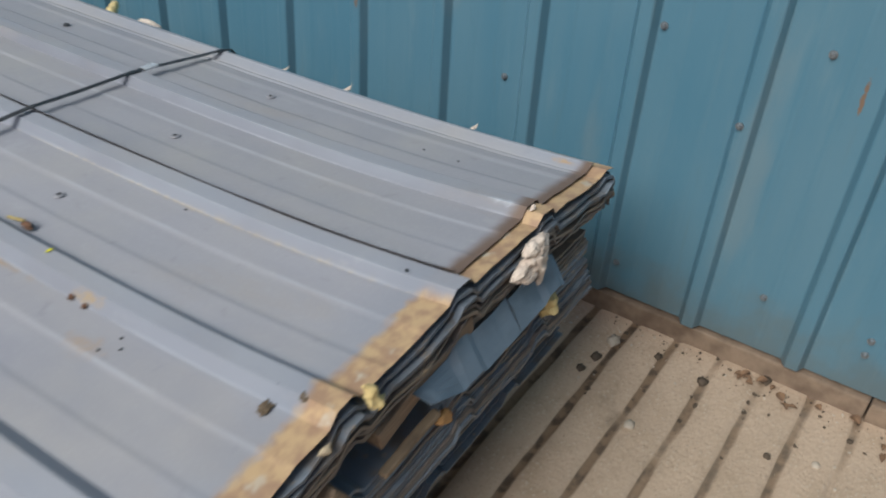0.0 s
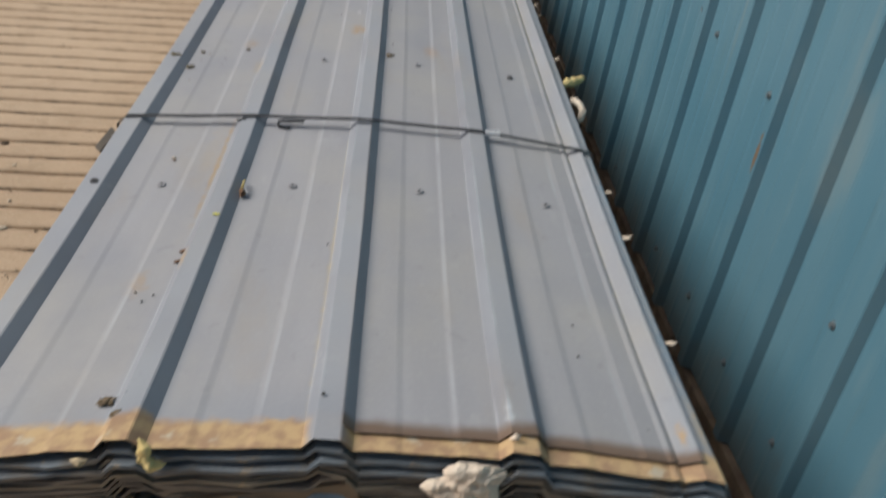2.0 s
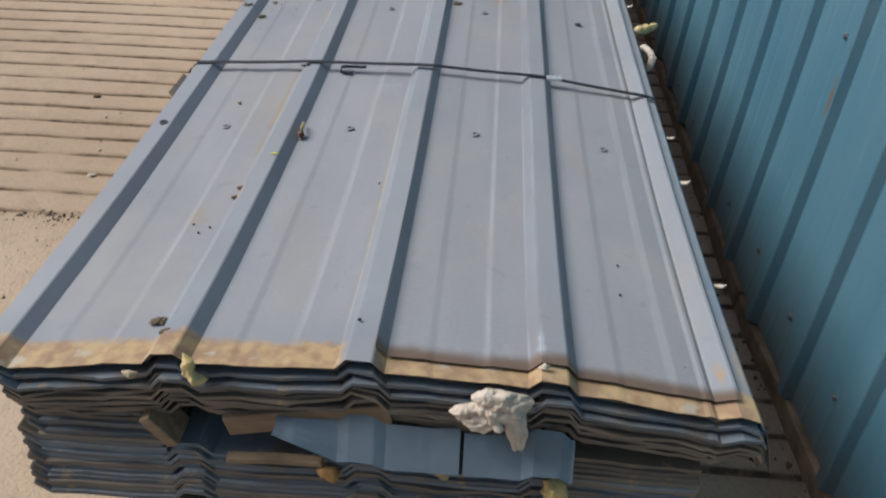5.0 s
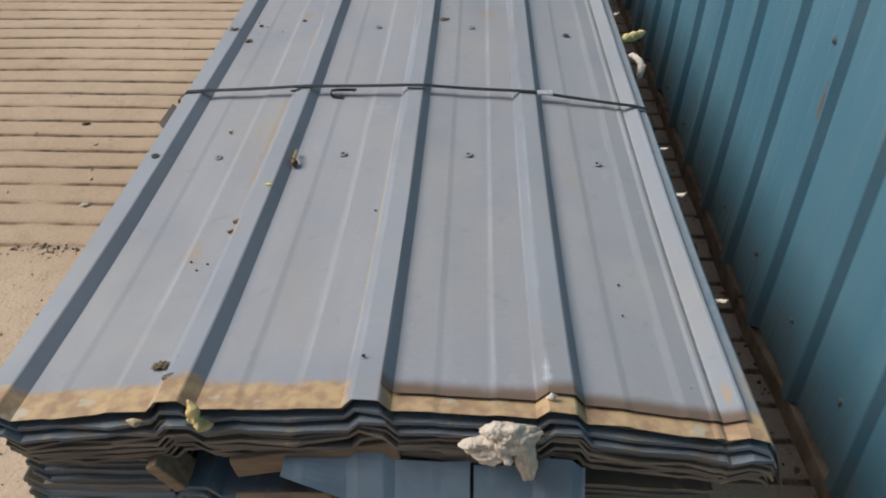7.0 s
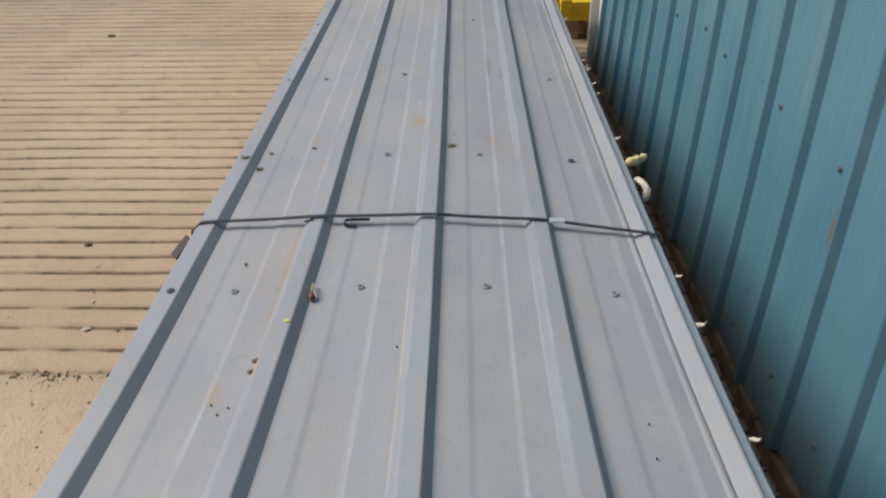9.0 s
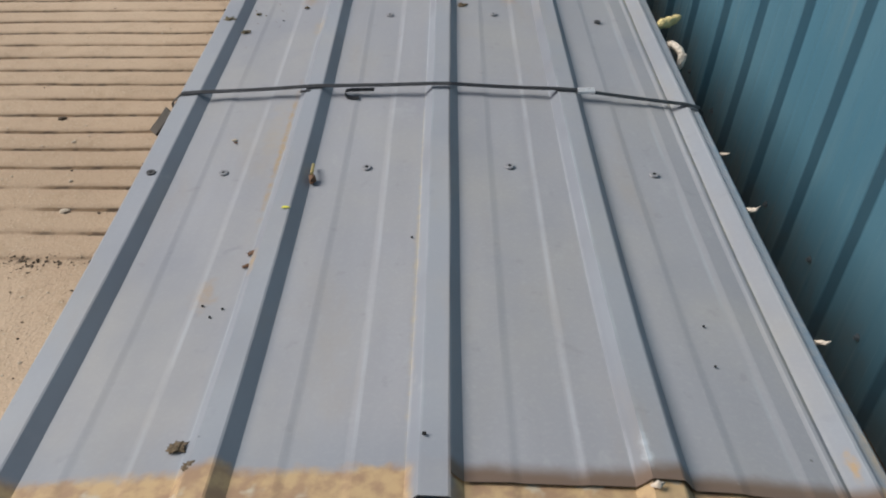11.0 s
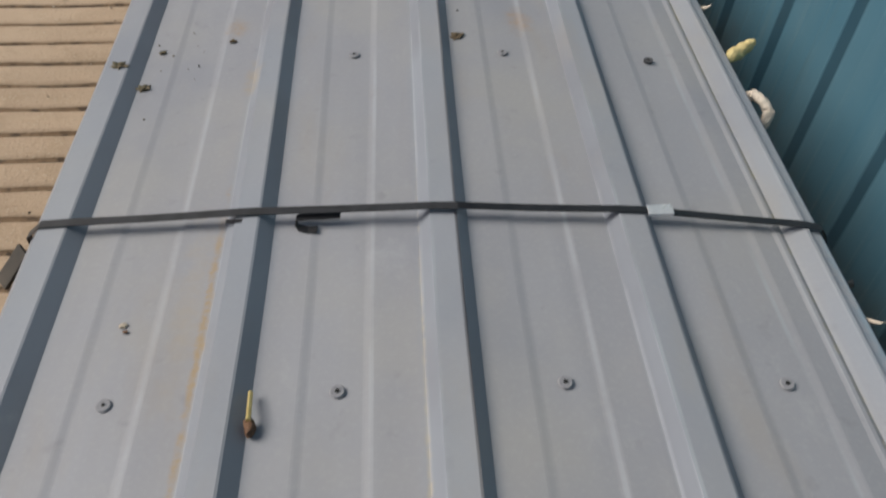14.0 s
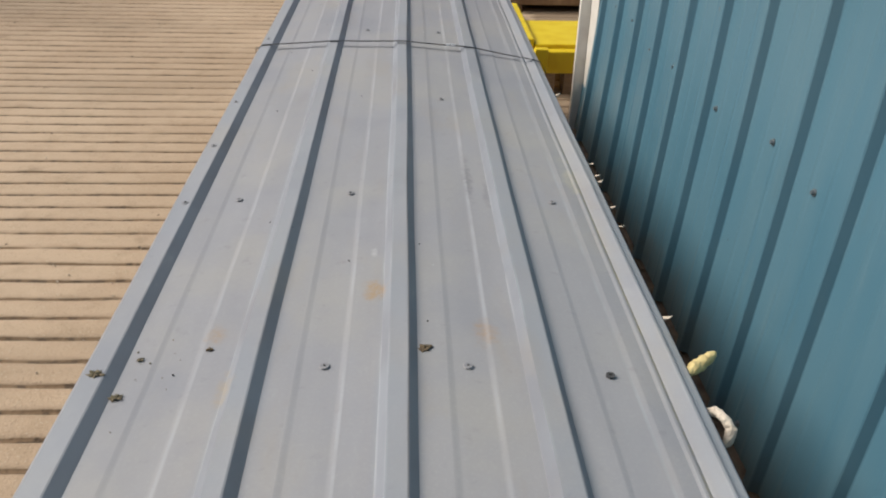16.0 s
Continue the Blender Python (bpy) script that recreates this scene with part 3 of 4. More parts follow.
def sheet_mesh(name, pts, y0, y1, mats, seed=0, rows=24, thick=0.0011, base=None, dent=0.0015, ragged=0.0):
    ys = [y0 + (y1 - y0) * (j / rows) ** 1.3 for j in range(rows + 1)]
    w, h = len(pts), len(ys)
    verts, faces, idx = [], [], []
    for side in (0, 1):
        for j, y in enumerate(ys):
            for i, (x, p) in enumerate(pts):
                z = p + (base(x, y) if base else 0.0) + dent * noise.noise((x * 6 + seed, y * 2.2, seed)) + 0.4 * dent * noise.noise((x * 20 + seed, y * 9, seed))
                xx = x + 0.0022 * noise.noise((y * 1.7, round(x * 4) * 3.1, seed + 5))
                yy = y + (ragged * noise.noise((x * 14, seed, 2.0)) if j == 0 else 0.0)
                verts.append((xx, yy, z - thick * side))
    n = w * h
    for j in range(h - 1):
        for i in range(w - 1):
            a = j * w + i
            faces.append((a, a + 1, a + w + 1, a + w))
            idx.append(0)
            faces.append((n + a, n + a + w, n + a + w + 1, n + a + 1))
            idx.append(1)
    for i in range(w - 1):
        faces.append((i, n + i, n + i + 1, i + 1))
        a = (h - 1) * w + i
        faces.append((a, a + 1, n + a + 1, n + a))
        idx += [0, 0]
    for j in range(h - 1):
        a = j * w
        faces.append((a, a + w, n + a + w, n + a))
        a = j * w + w - 1
        faces.append((a, n + a, n + a + w, a + w))
        idx += [0, 0]
    return mesh_of(name, verts, faces, mats, idx)


full = profile(edge=1)
half = profile(0.0195)
inner = profile(edge=2)
lower = profile(-0.50, 0.47)
narrow = profile(-0.36, 0.47)
GROUP = "stacked sheets"
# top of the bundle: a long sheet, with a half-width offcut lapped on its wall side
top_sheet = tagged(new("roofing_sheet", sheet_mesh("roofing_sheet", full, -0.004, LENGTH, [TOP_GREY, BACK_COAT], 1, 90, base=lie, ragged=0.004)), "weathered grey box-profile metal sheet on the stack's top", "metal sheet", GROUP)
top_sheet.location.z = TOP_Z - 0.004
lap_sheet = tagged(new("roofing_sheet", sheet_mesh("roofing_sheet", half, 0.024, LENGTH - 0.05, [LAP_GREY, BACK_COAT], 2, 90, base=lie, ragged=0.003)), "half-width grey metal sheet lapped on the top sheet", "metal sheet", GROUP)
lap_sheet.location.z = TOP_Z + 0.0015

z = TOP_Z - 0.004
for i in range(1, 14):
    z -= 0.0069 + random.uniform(-0.0016, 0.0016)
    mats = [TAN_EDGE if i == 9 else BROWN_EDGE if i in (6, 8, 10, 11, 13) else BLUE_EDGE, BACK_COAT]
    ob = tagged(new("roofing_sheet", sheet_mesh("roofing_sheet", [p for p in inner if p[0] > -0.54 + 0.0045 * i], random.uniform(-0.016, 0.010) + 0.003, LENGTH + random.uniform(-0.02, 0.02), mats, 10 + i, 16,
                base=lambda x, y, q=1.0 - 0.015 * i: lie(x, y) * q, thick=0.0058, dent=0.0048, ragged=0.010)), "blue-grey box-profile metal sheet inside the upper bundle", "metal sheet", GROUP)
    ob.location = (random.uniform(-0.007, 0.007) + 0.0008 * i, 0, z)

# lower bundle, flat; narrow offcuts are packed on its two sides


def lower_lie(x, y):
    return -0.012 * (x / 0.5) ** 2 - 0.02 * x


z = 0.470
for i in range(10):
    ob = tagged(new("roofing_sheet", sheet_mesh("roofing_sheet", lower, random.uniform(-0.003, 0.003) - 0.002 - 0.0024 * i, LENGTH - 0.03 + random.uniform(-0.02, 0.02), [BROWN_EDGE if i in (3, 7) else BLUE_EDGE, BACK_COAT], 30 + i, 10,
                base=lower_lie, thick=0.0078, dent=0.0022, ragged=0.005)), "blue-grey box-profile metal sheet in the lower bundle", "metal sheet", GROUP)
    ob.location = (0.0012 * i + random.uniform(-0.006, 0.004), 0, z)
    z -= 0.0076 + random.uniform(-0.001, 0.001)
for pts, low, count, text in ((profile(-0.50, -0.275), 0.478, 9, "narrow blue-grey sheet offcut on the lower bundle"), (profile(0.275, 0.458), 0.478, 6, "narrow dark grey sheet offcut on the lower bundle")):
    for i in range(count):
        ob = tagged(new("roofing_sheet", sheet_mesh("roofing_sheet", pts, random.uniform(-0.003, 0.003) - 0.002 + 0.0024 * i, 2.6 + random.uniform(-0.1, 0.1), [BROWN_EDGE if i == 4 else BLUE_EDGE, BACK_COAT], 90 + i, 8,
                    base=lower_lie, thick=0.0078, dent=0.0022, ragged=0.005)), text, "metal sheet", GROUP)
        ob.location = (random.uniform(-0.008, 0.010) + 0.002 * i, 0, low + 0.0075 * i)
z = 0.470 - 0.076
# lowest bundle, pulled back towards the wall
z -= 0.02
for i in range(15):
    ob = tagged(new("roofing_sheet", sheet_mesh("roofing_sheet", narrow, 0.02 + random.uniform(-0.012, 0.012), LENGTH - 0.06, [BLUE_EDGE, BACK_COAT], 60 + i, 8,
                base=lambda x, y: -0.01 * (x / 0.5) ** 2, thick=0.004, dent=0.002)), "dark grey metal sheet in the lowest bundle", "metal sheet", GROUP)
    ob.location = (-0.02 + random.uniform(-0.004, 0.004), 0, z)
    z -= 0.0098
LOWEST = z


# ---- timber bearers under and between the bundles ----
def bearer(x0, x1, yc, z0, z1, depth=0.09, label="weathered timber bearer under the sheets"):
    return tagged(new("timber_bearer", from_bm("timber_bearer", box(x0, x1, yc - depth / 2, yc + depth / 2, z0, z1, 0.004, 0.002, 3), TIMBER)), label, "timber", "timber bearers")


for yc in (0.30, 1.45, 2.6, 3.75):
    bearer(-0.35, 0.50, yc, -0.003, LOWEST + 0.004)
for yc in (0.55, 2.0, 3.4):
    bearer(-0.25, 0.25, yc, 0.462, 0.512, 0.07, "timber spacer between two bundles of sheets")


# ---- small helpers for loose things ----
def lie_z(x, y):
    """Top of the sheet at a place in a pan."""
    return TOP_Z + lie(x, y) + (0.002 if x > 0.03 else -0.0035)


def blob(r, seed, stretch=(1, 1, 1), rough=0.55, sub=3, freq=1.0):
    bm = bmesh.new()
    bmesh.ops.create_icosphere(bm, subdivisions=sub, radius=1.0)
    for v in bm.verts:
        p = v.co.normalized()
        k = 1 + rough * noise.noise(p * 1.7 * freq + Vector((seed, 0, 0))) + 0.28 * rough * noise.noise(p * 4.3 * freq + Vector((0, seed, 0))) + 0.12 * rough * noise.noise(p * 9 * freq + Vector((0, 0, seed)))
        v.co = Vector((p.x * stretch[0], p.y * stretch[1], p.z * stretch[2])) * k * r
    return bm


def merge(bms):
    out = bmesh.new()
    for b in bms:
        tmp = bpy.data.meshes.new("tmp")
        b.to_mesh(tmp)
        b.free()
        out.from_mesh(tmp)
        bpy.data.meshes.remove(tmp)
    return out


def moved(bm, m):
    bmesh.ops.transform(bm, matrix=m, verts=bm.verts)
    return bm


def ribbon(points, width, thick, across=Vector((0, 1, 0))):
    """A flat band that follows points, its width along `across`."""
    verts, faces = [], []
    for i, p in enumerate(points):
        p = Vector(p)
        a = Vector(points[max(0, i - 1)])
        b = Vector(points[min(len(points) - 1, i + 1)])
        t = (b - a).normalized()
        n = t.cross(across).normalized()
        for s, u in ((-1, 1), (1, 1), (1, -1), (-1, -1)):
            verts.append(p + across * (s * width / 2) + n * (u * thick / 2))
    for i in range(len(points) - 1):
        a = i * 4
        for k in range(4):
            faces.append((a + k, a + (k + 1) % 4, a + 4 + (k + 1) % 4, a + 4 + k))
    e = (len(points) - 1) * 4
    faces += [(0, 3, 2, 1), (e, e + 1, e + 2, e + 3)]
    bm = bmesh.new()
    vs = [bm.verts.new(v) for v in verts]
    for f in faces:
        bm.faces.new([vs[i] for i in f])
    return bm


# ---- screw holes and washers left in the top sheets ----
ring = from_bm("washer", cylinder(0.0085, 0.0013, 20, r2=0.0072), GREY_WASHER)
dark_ring = from_bm("washer", cylinder(0.0078, 0.003, 16), DARK_WASHER)
hole = from_bm("screw_hole", cylinder(0.0026, 0.0012, 10), HOLE)
pin_hole = from_bm("screw_hole", cylinder(0.0019, 0.0012, 8), HOLE)
for x, y, kind in ((-0.375, 0.70, 1), (-0.125, 0.70, 2), (0.122, 0.70, 2), (0.374, 0.70, 2), (-0.122, 1.36, 1), (0.121, 1.358, 1), (0.366, 1.353, 3), (-0.373, 1.35, 0), (-0.379, 2.015, 1), (-0.117, 2.031, 2), (0.37, 2.03, 1),
                   (-0.122, 2.722, 0), (0.124, 2.708, 2), (-0.37, 2.616, 0), (-0.401, 3.233, 0), (0.142, 3.487, 1), (-0.136, 3.499, 1), (-0.102, 1.711, 0), (-0.288, 1.889, 0), (-0.302, 2.997, 0), (0.044, 1.776, 0), (0.055, 1.488, 0),
                   (-0.296, 0.336, 0), (-0.326, 0.345, 0), (-0.31, 0.32, 0), (-0.039, 0.496, 0), (0.358, 0.229, 0), (0.363, 0.308, 0)):
    owner = lap_sheet if x > 0.03 else top_sheet
    z0 = lie_z(x, y) - owner.location.z
    if kind:
        w = part("washer", dark_ring if kind == 3 else ring, None, owner)
        w.location = (x, y, z0 + 0.0012)
    h = part("screw_hole", hole if kind > 1 else pin_hole, None, owner)
    h.location = (x, y, z0 + (0.003 if kind == 3 else 0.0024 if kind else 0.0008))
for x, y in ((-0.497, 0.69), (-0.503, 2.678), (-0.50, 2.329), (-0.505, 3.385), (-0.496, 1.982), (-0.009, 0.081)):
    z0 = lie(x, y) + RIB_H
    if y != 0.081:
        w = part("washer", dark_ring if y < 1 else ring, None, top_sheet, "dark rubber washer")
        w.location = (x, y, z0 + 0.0015)
    h = part("screw_hole", hole, None, top_sheet)
    h.location = (x, y, z0 + 0.0032)


# ---- straps round the upper bundle ----
def strap(yc, seal_x, dusty_to, width=0.013, skew=0.0):
    thing = tagged(empty("packing_strap", 0, yc, TOP_Z), "black plastic packing strap pulled tight over the sheets", "strap", "packing straps")

    def over(x):
        return lie(x, yc) + RIB_H - 0.002 + 0.0055 * max(0.0, min(1.0, (x + 0.25) / 0.28, (0.52 - x) / 0.06))
    pts = [(-0.541, 0.0, -0.075), (-0.540, 0.0, -0.02), (-0.530, 0, over(-0.53) - 0.010)]
    for a, b in ((-0.518, -0.482), (-0.263, -0.234), (-0.013, 0.021), (0.233, 0.267)):
        pts += [(a, 0, over(a)), (b, 0, over(b))]
        nxt = {-0.482: -0.263, -0.234: -0.013, 0.021: 0.233, 0.267: 0.488}[b]
        for f in (0.25, 0.5, 0.75):
            x = b + f * (nxt - b)
            pts.append((x, 0, over(b) * (1 - f) + over(nxt) * f - 0.0012 * math.sin(math.pi * f)))
    pts += [(0.488, 0, over(0.488)), (0.514, 0, over(0.514)), (0.522, 0, over(0.514) - 0.012), (0.536, 0, -0.075), (0.538, 0, -0.12)]
    pts = [(x, skew * x + 0.003 * noise.noise((x * 4, yc, 1)), z + 0.0012) for x, _, z in pts]
    cut = [i for i, p in enumerate(pts) if p[0] <= dusty_to][-1]
    part("band", ribbon(pts[:cut + 1], width, 0.0012), STRAP_DUSTY, thing, "dusty grey length of strap")
    part("band", ribbon(pts[cut:], width * 0.95, 0.0012), STRAP_BLACK, thing)
    part("seal", moved(box(-0.017, 0.017, -0.009, 0.009, -0.002, 0.003, 0.0012), pose(seal_x, skew * seal_x, over(seal_x) + 0.001)), SEAL, thing, "bright crimped metal seal")
    return thing


s1 = strap(0.967, 0.287, 0.03, skew=-0.022)
tail = [(-0.13, -0.001, 0.0135), (-0.175, -0.001, 0.0130), (-0.1865, -0.002, 0.0115), (-0.188, -0.006, 0.0075), (-0.184, -0.011, 0.0035), (-0.172, -0.014, 0.0015), (-0.160, -0.015, 0.0035)]
part("loose_end", ribbon(tail, 0.012, 0.0014), STRAP_BLACK, s1, "curled black loose end")
part("loose_end", ribbon([(-0.276, -0.006, 0.0125), (-0.258, -0.007, 0.0145), (-0.236, -0.006, 0.0135)], 0.008, 0.0012), STRAP_BLACK, s1, "short black end under the band")
s2 = strap(3.265, 0.180, 0.3, width=0.012, skew=-0.06)
tag = tagged(new("plastic_edge_guard", from_bm("plastic_edge_guard", moved(box(-0.040, 0.018, -0.014, 0.014, -0.003, 0.003, 0.002, 0.004, 3), pose(-0.556, 0.955, 0.568, 0, -42, 38)), RUBBER)), "bent dark plastic edge guard under the strap", "edge guard")

# ---- loose bits on the sheets ----
for x, y, r, mat, name, label in (
        (0.047, 1.405, 0.0095, MUD, "mud_clod", "dry brown clod of mud on the sheet"),
        (-0.497, 1.345, 0.0085, MOSS, "moss_clump", "dry moss clump on the sheet's edge rib"),
        (-0.452, 1.297, 0.0065, MOSS, "moss_clump", "dry moss clump beside the edge rib"),
        (-0.440, 1.397, 0.004, MOSS, "moss_clump", "small crumb of dry moss on the sheet"),
        (-0.326, 1.415, 0.0036, MUD, "mud_clod", "small clod of mud on a stain"),
        (-0.29, 0.085, 0.0072, MUD, "rust_flake", "dark rust flake near the sheet's end"),
        (-0.262, 0.045, 0.0055, MUD, "rust_flake", "small dark rust flake near the sheet's end"),
        (-0.276, 0.462, 0.006, RUSTY, "rust_flake", "dark rust flake on a yellowed streak"),
        (-0.281, 0.43, 0.004, RUSTY, "rust_flake", "small rust flake on a yellowed streak")):
    zz = TOP_Z + lie(x, y) + (RIB_H - 0.004 if x < -0.48 or -0.266 < x < -0.23 else 0.0)
    ob = tagged(new(name, from_bm(name, blob(r, x * 9 + y, (1.2, 0.9, 0.22 if name == "rust_flake" else 0.45), 1.3, 4, 1.3), mat, True)), label, name.replace("_", " "))
    ob.location = (x, y, zz + r * 0.2 - 0.002)
for i in range(13):
    x, y = random.gauss(-0.42, 0.035), random.gauss(1.39, 0.06)
    if abs(x + 0.5) < 0.045:
        continue
    ob = tagged(new("moss_crumb", from_bm("moss_crumb", blob(random.uniform(0.001, 0.0024), i, (1, 1, 0.6), 0.6, 1), MOSS)), "tiny crumb of dry moss", "moss crumb", "moss crumbs")
    ob.location = (x, y, lie_z(x, y) + 0.0012)
bolt = tagged(empty("old_screw", -0.213, 0.655, lie_z(-0.213, 0.655) + 0.008, 4), "old screw with a yellowed shank and rusty head", "screw")
part("shank", moved(cylinder(0.0028, 0.04, 8), pose(0, 0.024, 0.004, 80, 0, 0)), BRASS, bolt)
part("head", blob(0.0085, 3, (0.8, 1.3, 0.75), 0.5, 2), RUSTY, bolt, "rusty screw head")


# a fallen yellow leaf on a rib, and the rust ring round an old hole
bm = bmesh.new()
rows = [[bm.verts.new(((u - 0.5) * 0.014, v * 0.0028 * math.sin(math.pi * (0.06 + 0.88 * u)), 0.0012 * math.sin(u * 3) + 0.0008 * abs(v))) for v in (-1, 0, 1)] for u in (0, 0.2, 0.4, 0.6, 0.8, 1)]
for a, b in zip(rows, rows[1:]):
    for k in (0, 1):
        bm.faces.new((a[k], a[k + 1], b[k + 1], b[k]))
leaf = tagged(new("yellow_leaf", from_bm("yellow_leaf", bm, plain("yellow_leaf", (0.72, 0.68, 0.03), (0.6, 0.6, 0.05), 0.6, 0, 80, 0.1))), "tiny bright yellow leaf on the sheet's rib", "leaf")
leaf.location = (-0.241, 0.557, TOP_Z + lie(-0.241, 0.557) + RIB_H - 0.0025)
for x, y, r in ((-0.379, 0.811, 0.0042), (-0.374, 0.801, 0.0026)):
    flake = tagged(new("rust_flake", from_bm("rust_flake", blob(r, x * 50, (1.1, 0.8, 0.25), 0.9, 3), RUSTY if r < 0.004 else STONE, True)), "small pale chip beside a rust spot on the sheet", "rust flake")
    flake.location = (x, y, lie_z(x, y) + 0.0005)


# ---- foam and wool ----
def strand(path, seed, rough, fine=1.0):
    """Vertices and faces of a lumpy strand along a path of (x, y, z, radius)."""
    dense = []
    for (a, b) in zip(path, path[1:]):
        a, b = Vector(a), Vector(b)
        n = max(3, int((b - a).to_3d().length / 0.0025))
        dense += [a.lerp(b, i / n) for i in range(n)]
    dense.append(Vector(path[-1]))
    verts, faces, w = [], [], 18
    for i, p in enumerate(dense):
        q0, q1 = dense[max(0, i - 3)].to_3d(), dense[min(len(dense) - 1, i + 3)].to_3d()
        t = (q1 - q0).normalized()
        u = t.cross(Vector((0.2, 0.9, 0.3))).normalized()
        v = t.cross(u)
        cap = min(1.0, 0.3 + i / 4.0, 0.3 + (len(dense) - 1 - i) / 4.0)
        for k in range(w):
            a = 2 * math.pi * k / w
            d = u * math.cos(a) + v * math.sin(a)
            c = p.to_3d() + d * p.w
            f = 1 + rough * (noise.noise(c * 90 + Vector((seed, 0, 0))) + fine * (0.6 * noise.noise(c * 230) + 0.35 * noise.noise(c * 520)))
            verts.append(p.to_3d() + d * (p.w * cap * f))
    for i in range(len(dense) - 1):
        for k in range(w):
            faces.append((i * w + k, i * w + (k + 1) % w, (i + 1) * w + (k + 1) % w, (i + 1) * w + k))
    faces += [tuple(reversed(range(w))), tuple((len(dense) - 1) * w + k for k in range(w))]
    return verts, faces


def foam(path, mat, label, seed, rough=0.45):
    """A torn strand of foam with a ragged skin."""
    verts, faces = strand(path, seed, rough)
    base = Vector(path[0]).to_3d()
    ob = tagged(new("foam_scrap", mesh_of("foam_scrap", [v - base for v in verts], faces, mat, smooth=True)), label, "foam scrap", "foam scraps")
    ob.location = base
    return ob


ORANGE_FOAM = plain("orange_foam", (0.52, 0.30, 0.11), (0.36, 0.2, 0.08), 0.95, 0, 50, 0.6, 0.004)
BEIGE_FOAM = plain("beige_foam", (0.50, 0.42, 0.28), (0.38, 0.3, 0.2), 0.95, 0, 50, 0.6, 0.004)


def wool(strands, mat, label, seed, hairs):
    """A torn tuft of mineral wool: soft strands matted together, with loose fibres standing out."""
    rnd = random.Random(seed)
    bms = []
    for k, path in enumerate(strands):
        for q in range(7):
            bm = bmesh.new()
            off = Vector((rnd.uniform(-1, 1), rnd.uniform(-0.7, 0.3), rnd.uniform(-1, 1)))
            v, f = strand([(p[0] + off.x * p[3] * 0.7, p[1] + off.y * p[3] * 0.7, p[2] + off.z * p[3] * 0.7, p[3] * rnd.uniform(0.3, 0.55)) for p in path], seed + 5.3 * k + 1.7 * q, 0.5, 1.0)
            vs = [bm.verts.new(p) for p in v]
            for face in f:
                bm.faces.new([vs[i] for i in face])
            bms.append(bm)
    verts = []
    for b in bms:
        verts += [v.co.copy() for v in b.verts]
    centre = sum(verts, Vector()) / len(verts)
    for i in range(hairs):
        p = rnd.choice(verts)
        out = ((p - centre).normalized() + Vector((rnd.uniform(-1, 1), rnd.uniform(-1, 0.2), rnd.uniform(-1.2, 0.6))) * 0.8).normalized()
        side = out.orthogonal().normalized() * 0.0003
        bm = bmesh.new()
        ln, sag = rnd.uniform(0.003, 0.010), rnd.uniform(0, 0.5)
        rings = [[bm.verts.new(p + out * ln * f - Vector((0, 0, sag * ln * f * f)) + Matrix.Rotation(2.094 * q, 3, out) @ side * (1 - 0.7 * f)) for q in range(3)] for f in (-0.1, 0.35, 0.7, 1.0)]
        for r0, r1 in zip(rings, rings[1:]):
            for q in range(3):
                bm.faces.new((r0[q], r0[(q + 1) % 3], r1[(q + 1) % 3], r1[q]))
        bms.append(bm)
    bm = moved(merge(bms), Matrix.Translation(-centre))
    ob = tagged(new("wool_tuft", from_bm("wool_tuft", bm, mat, True)), label, "wool tuft", "wool tufts")
    ob.location = centre
    return ob


wool([[(0.124, -0.018, 0.614, 0.009), (0.140, -0.022, 0.620, 0.013), (0.158, -0.022, 0.624, 0.014), (0.172, -0.022, 0.630, 0.015)], [(0.152, -0.020, 0.642, 0.010), (0.172, -0.022, 0.642, 0.018), (0.194, -0.022, 0.640, 0.018), (0.222, -0.014, 0.640, 0.010)],
      [(0.170, -0.030, 0.634, 0.010), (0.178, -0.032, 0.618, 0.012), (0.186, -0.028, 0.606, 0.008)], [(0.190, -0.022, 0.630, 0.014), (0.203, -0.024, 0.616, 0.013), (0.207, -0.024, 0.590, 0.0115), (0.212, -0.021, 0.553, 0.007)],
      [(0.140, -0.026, 0.604, 0.007), (0.158, -0.028, 0.604, 0.0105), (0.176, -0.026, 0.612, 0.009)]],
     WOOL_WHITE, "dirty white insulation wool hanging from the sheets", 1, 120)
foam([(0.250, -0.018, 0.490, 0.008), (0.262, -0.020, 0.482, 0.014), (0.268, -0.020, 0.465, 0.016), (0.282, -0.018, 0.450, 0.010)], WOOL_YELLOW, "bright yellow foam scrap squeezed between sheets", 11, 0.6)
foam([(-0.220, -0.006, 0.676, 0.004), (-0.213, -0.012, 0.668, 0.0065), (-0.213, -0.016, 0.652, 0.0085), (-0.204, -0.017, 0.640, 0.008), (-0.190, -0.015, 0.642, 0.003)], WOOL_YELLOW, "yellow foam scrap over the sheets' ends", 21, 0.6)
foam([(-0.065, -0.012, 0.470, 0.006), (-0.045, -0.014, 0.468, 0.010), (-0.030, -0.014, 0.466, 0.010)], ORANGE_FOAM, "orange-brown foam scrap between the bundles", 31)
foam([(0.124, -0.014, 0.520, 0.007), (0.118, -0.018, 0.505, 0.010), (0.110, -0.018, 0.492, 0.011), (0.100, -0.016, 0.486, 0.006)], BEIGE_FOAM, "beige foam scrap between the bundles", 41)
foam([(-0.305, -0.010, 0.640, 0.003), (-0.292, -0.012, 0.637, 0.006), (-0.284, -0.010, 0.641, 0.004)], BEIGE_FOAM, "small beige foam crumb on the sheets' ends", 44)
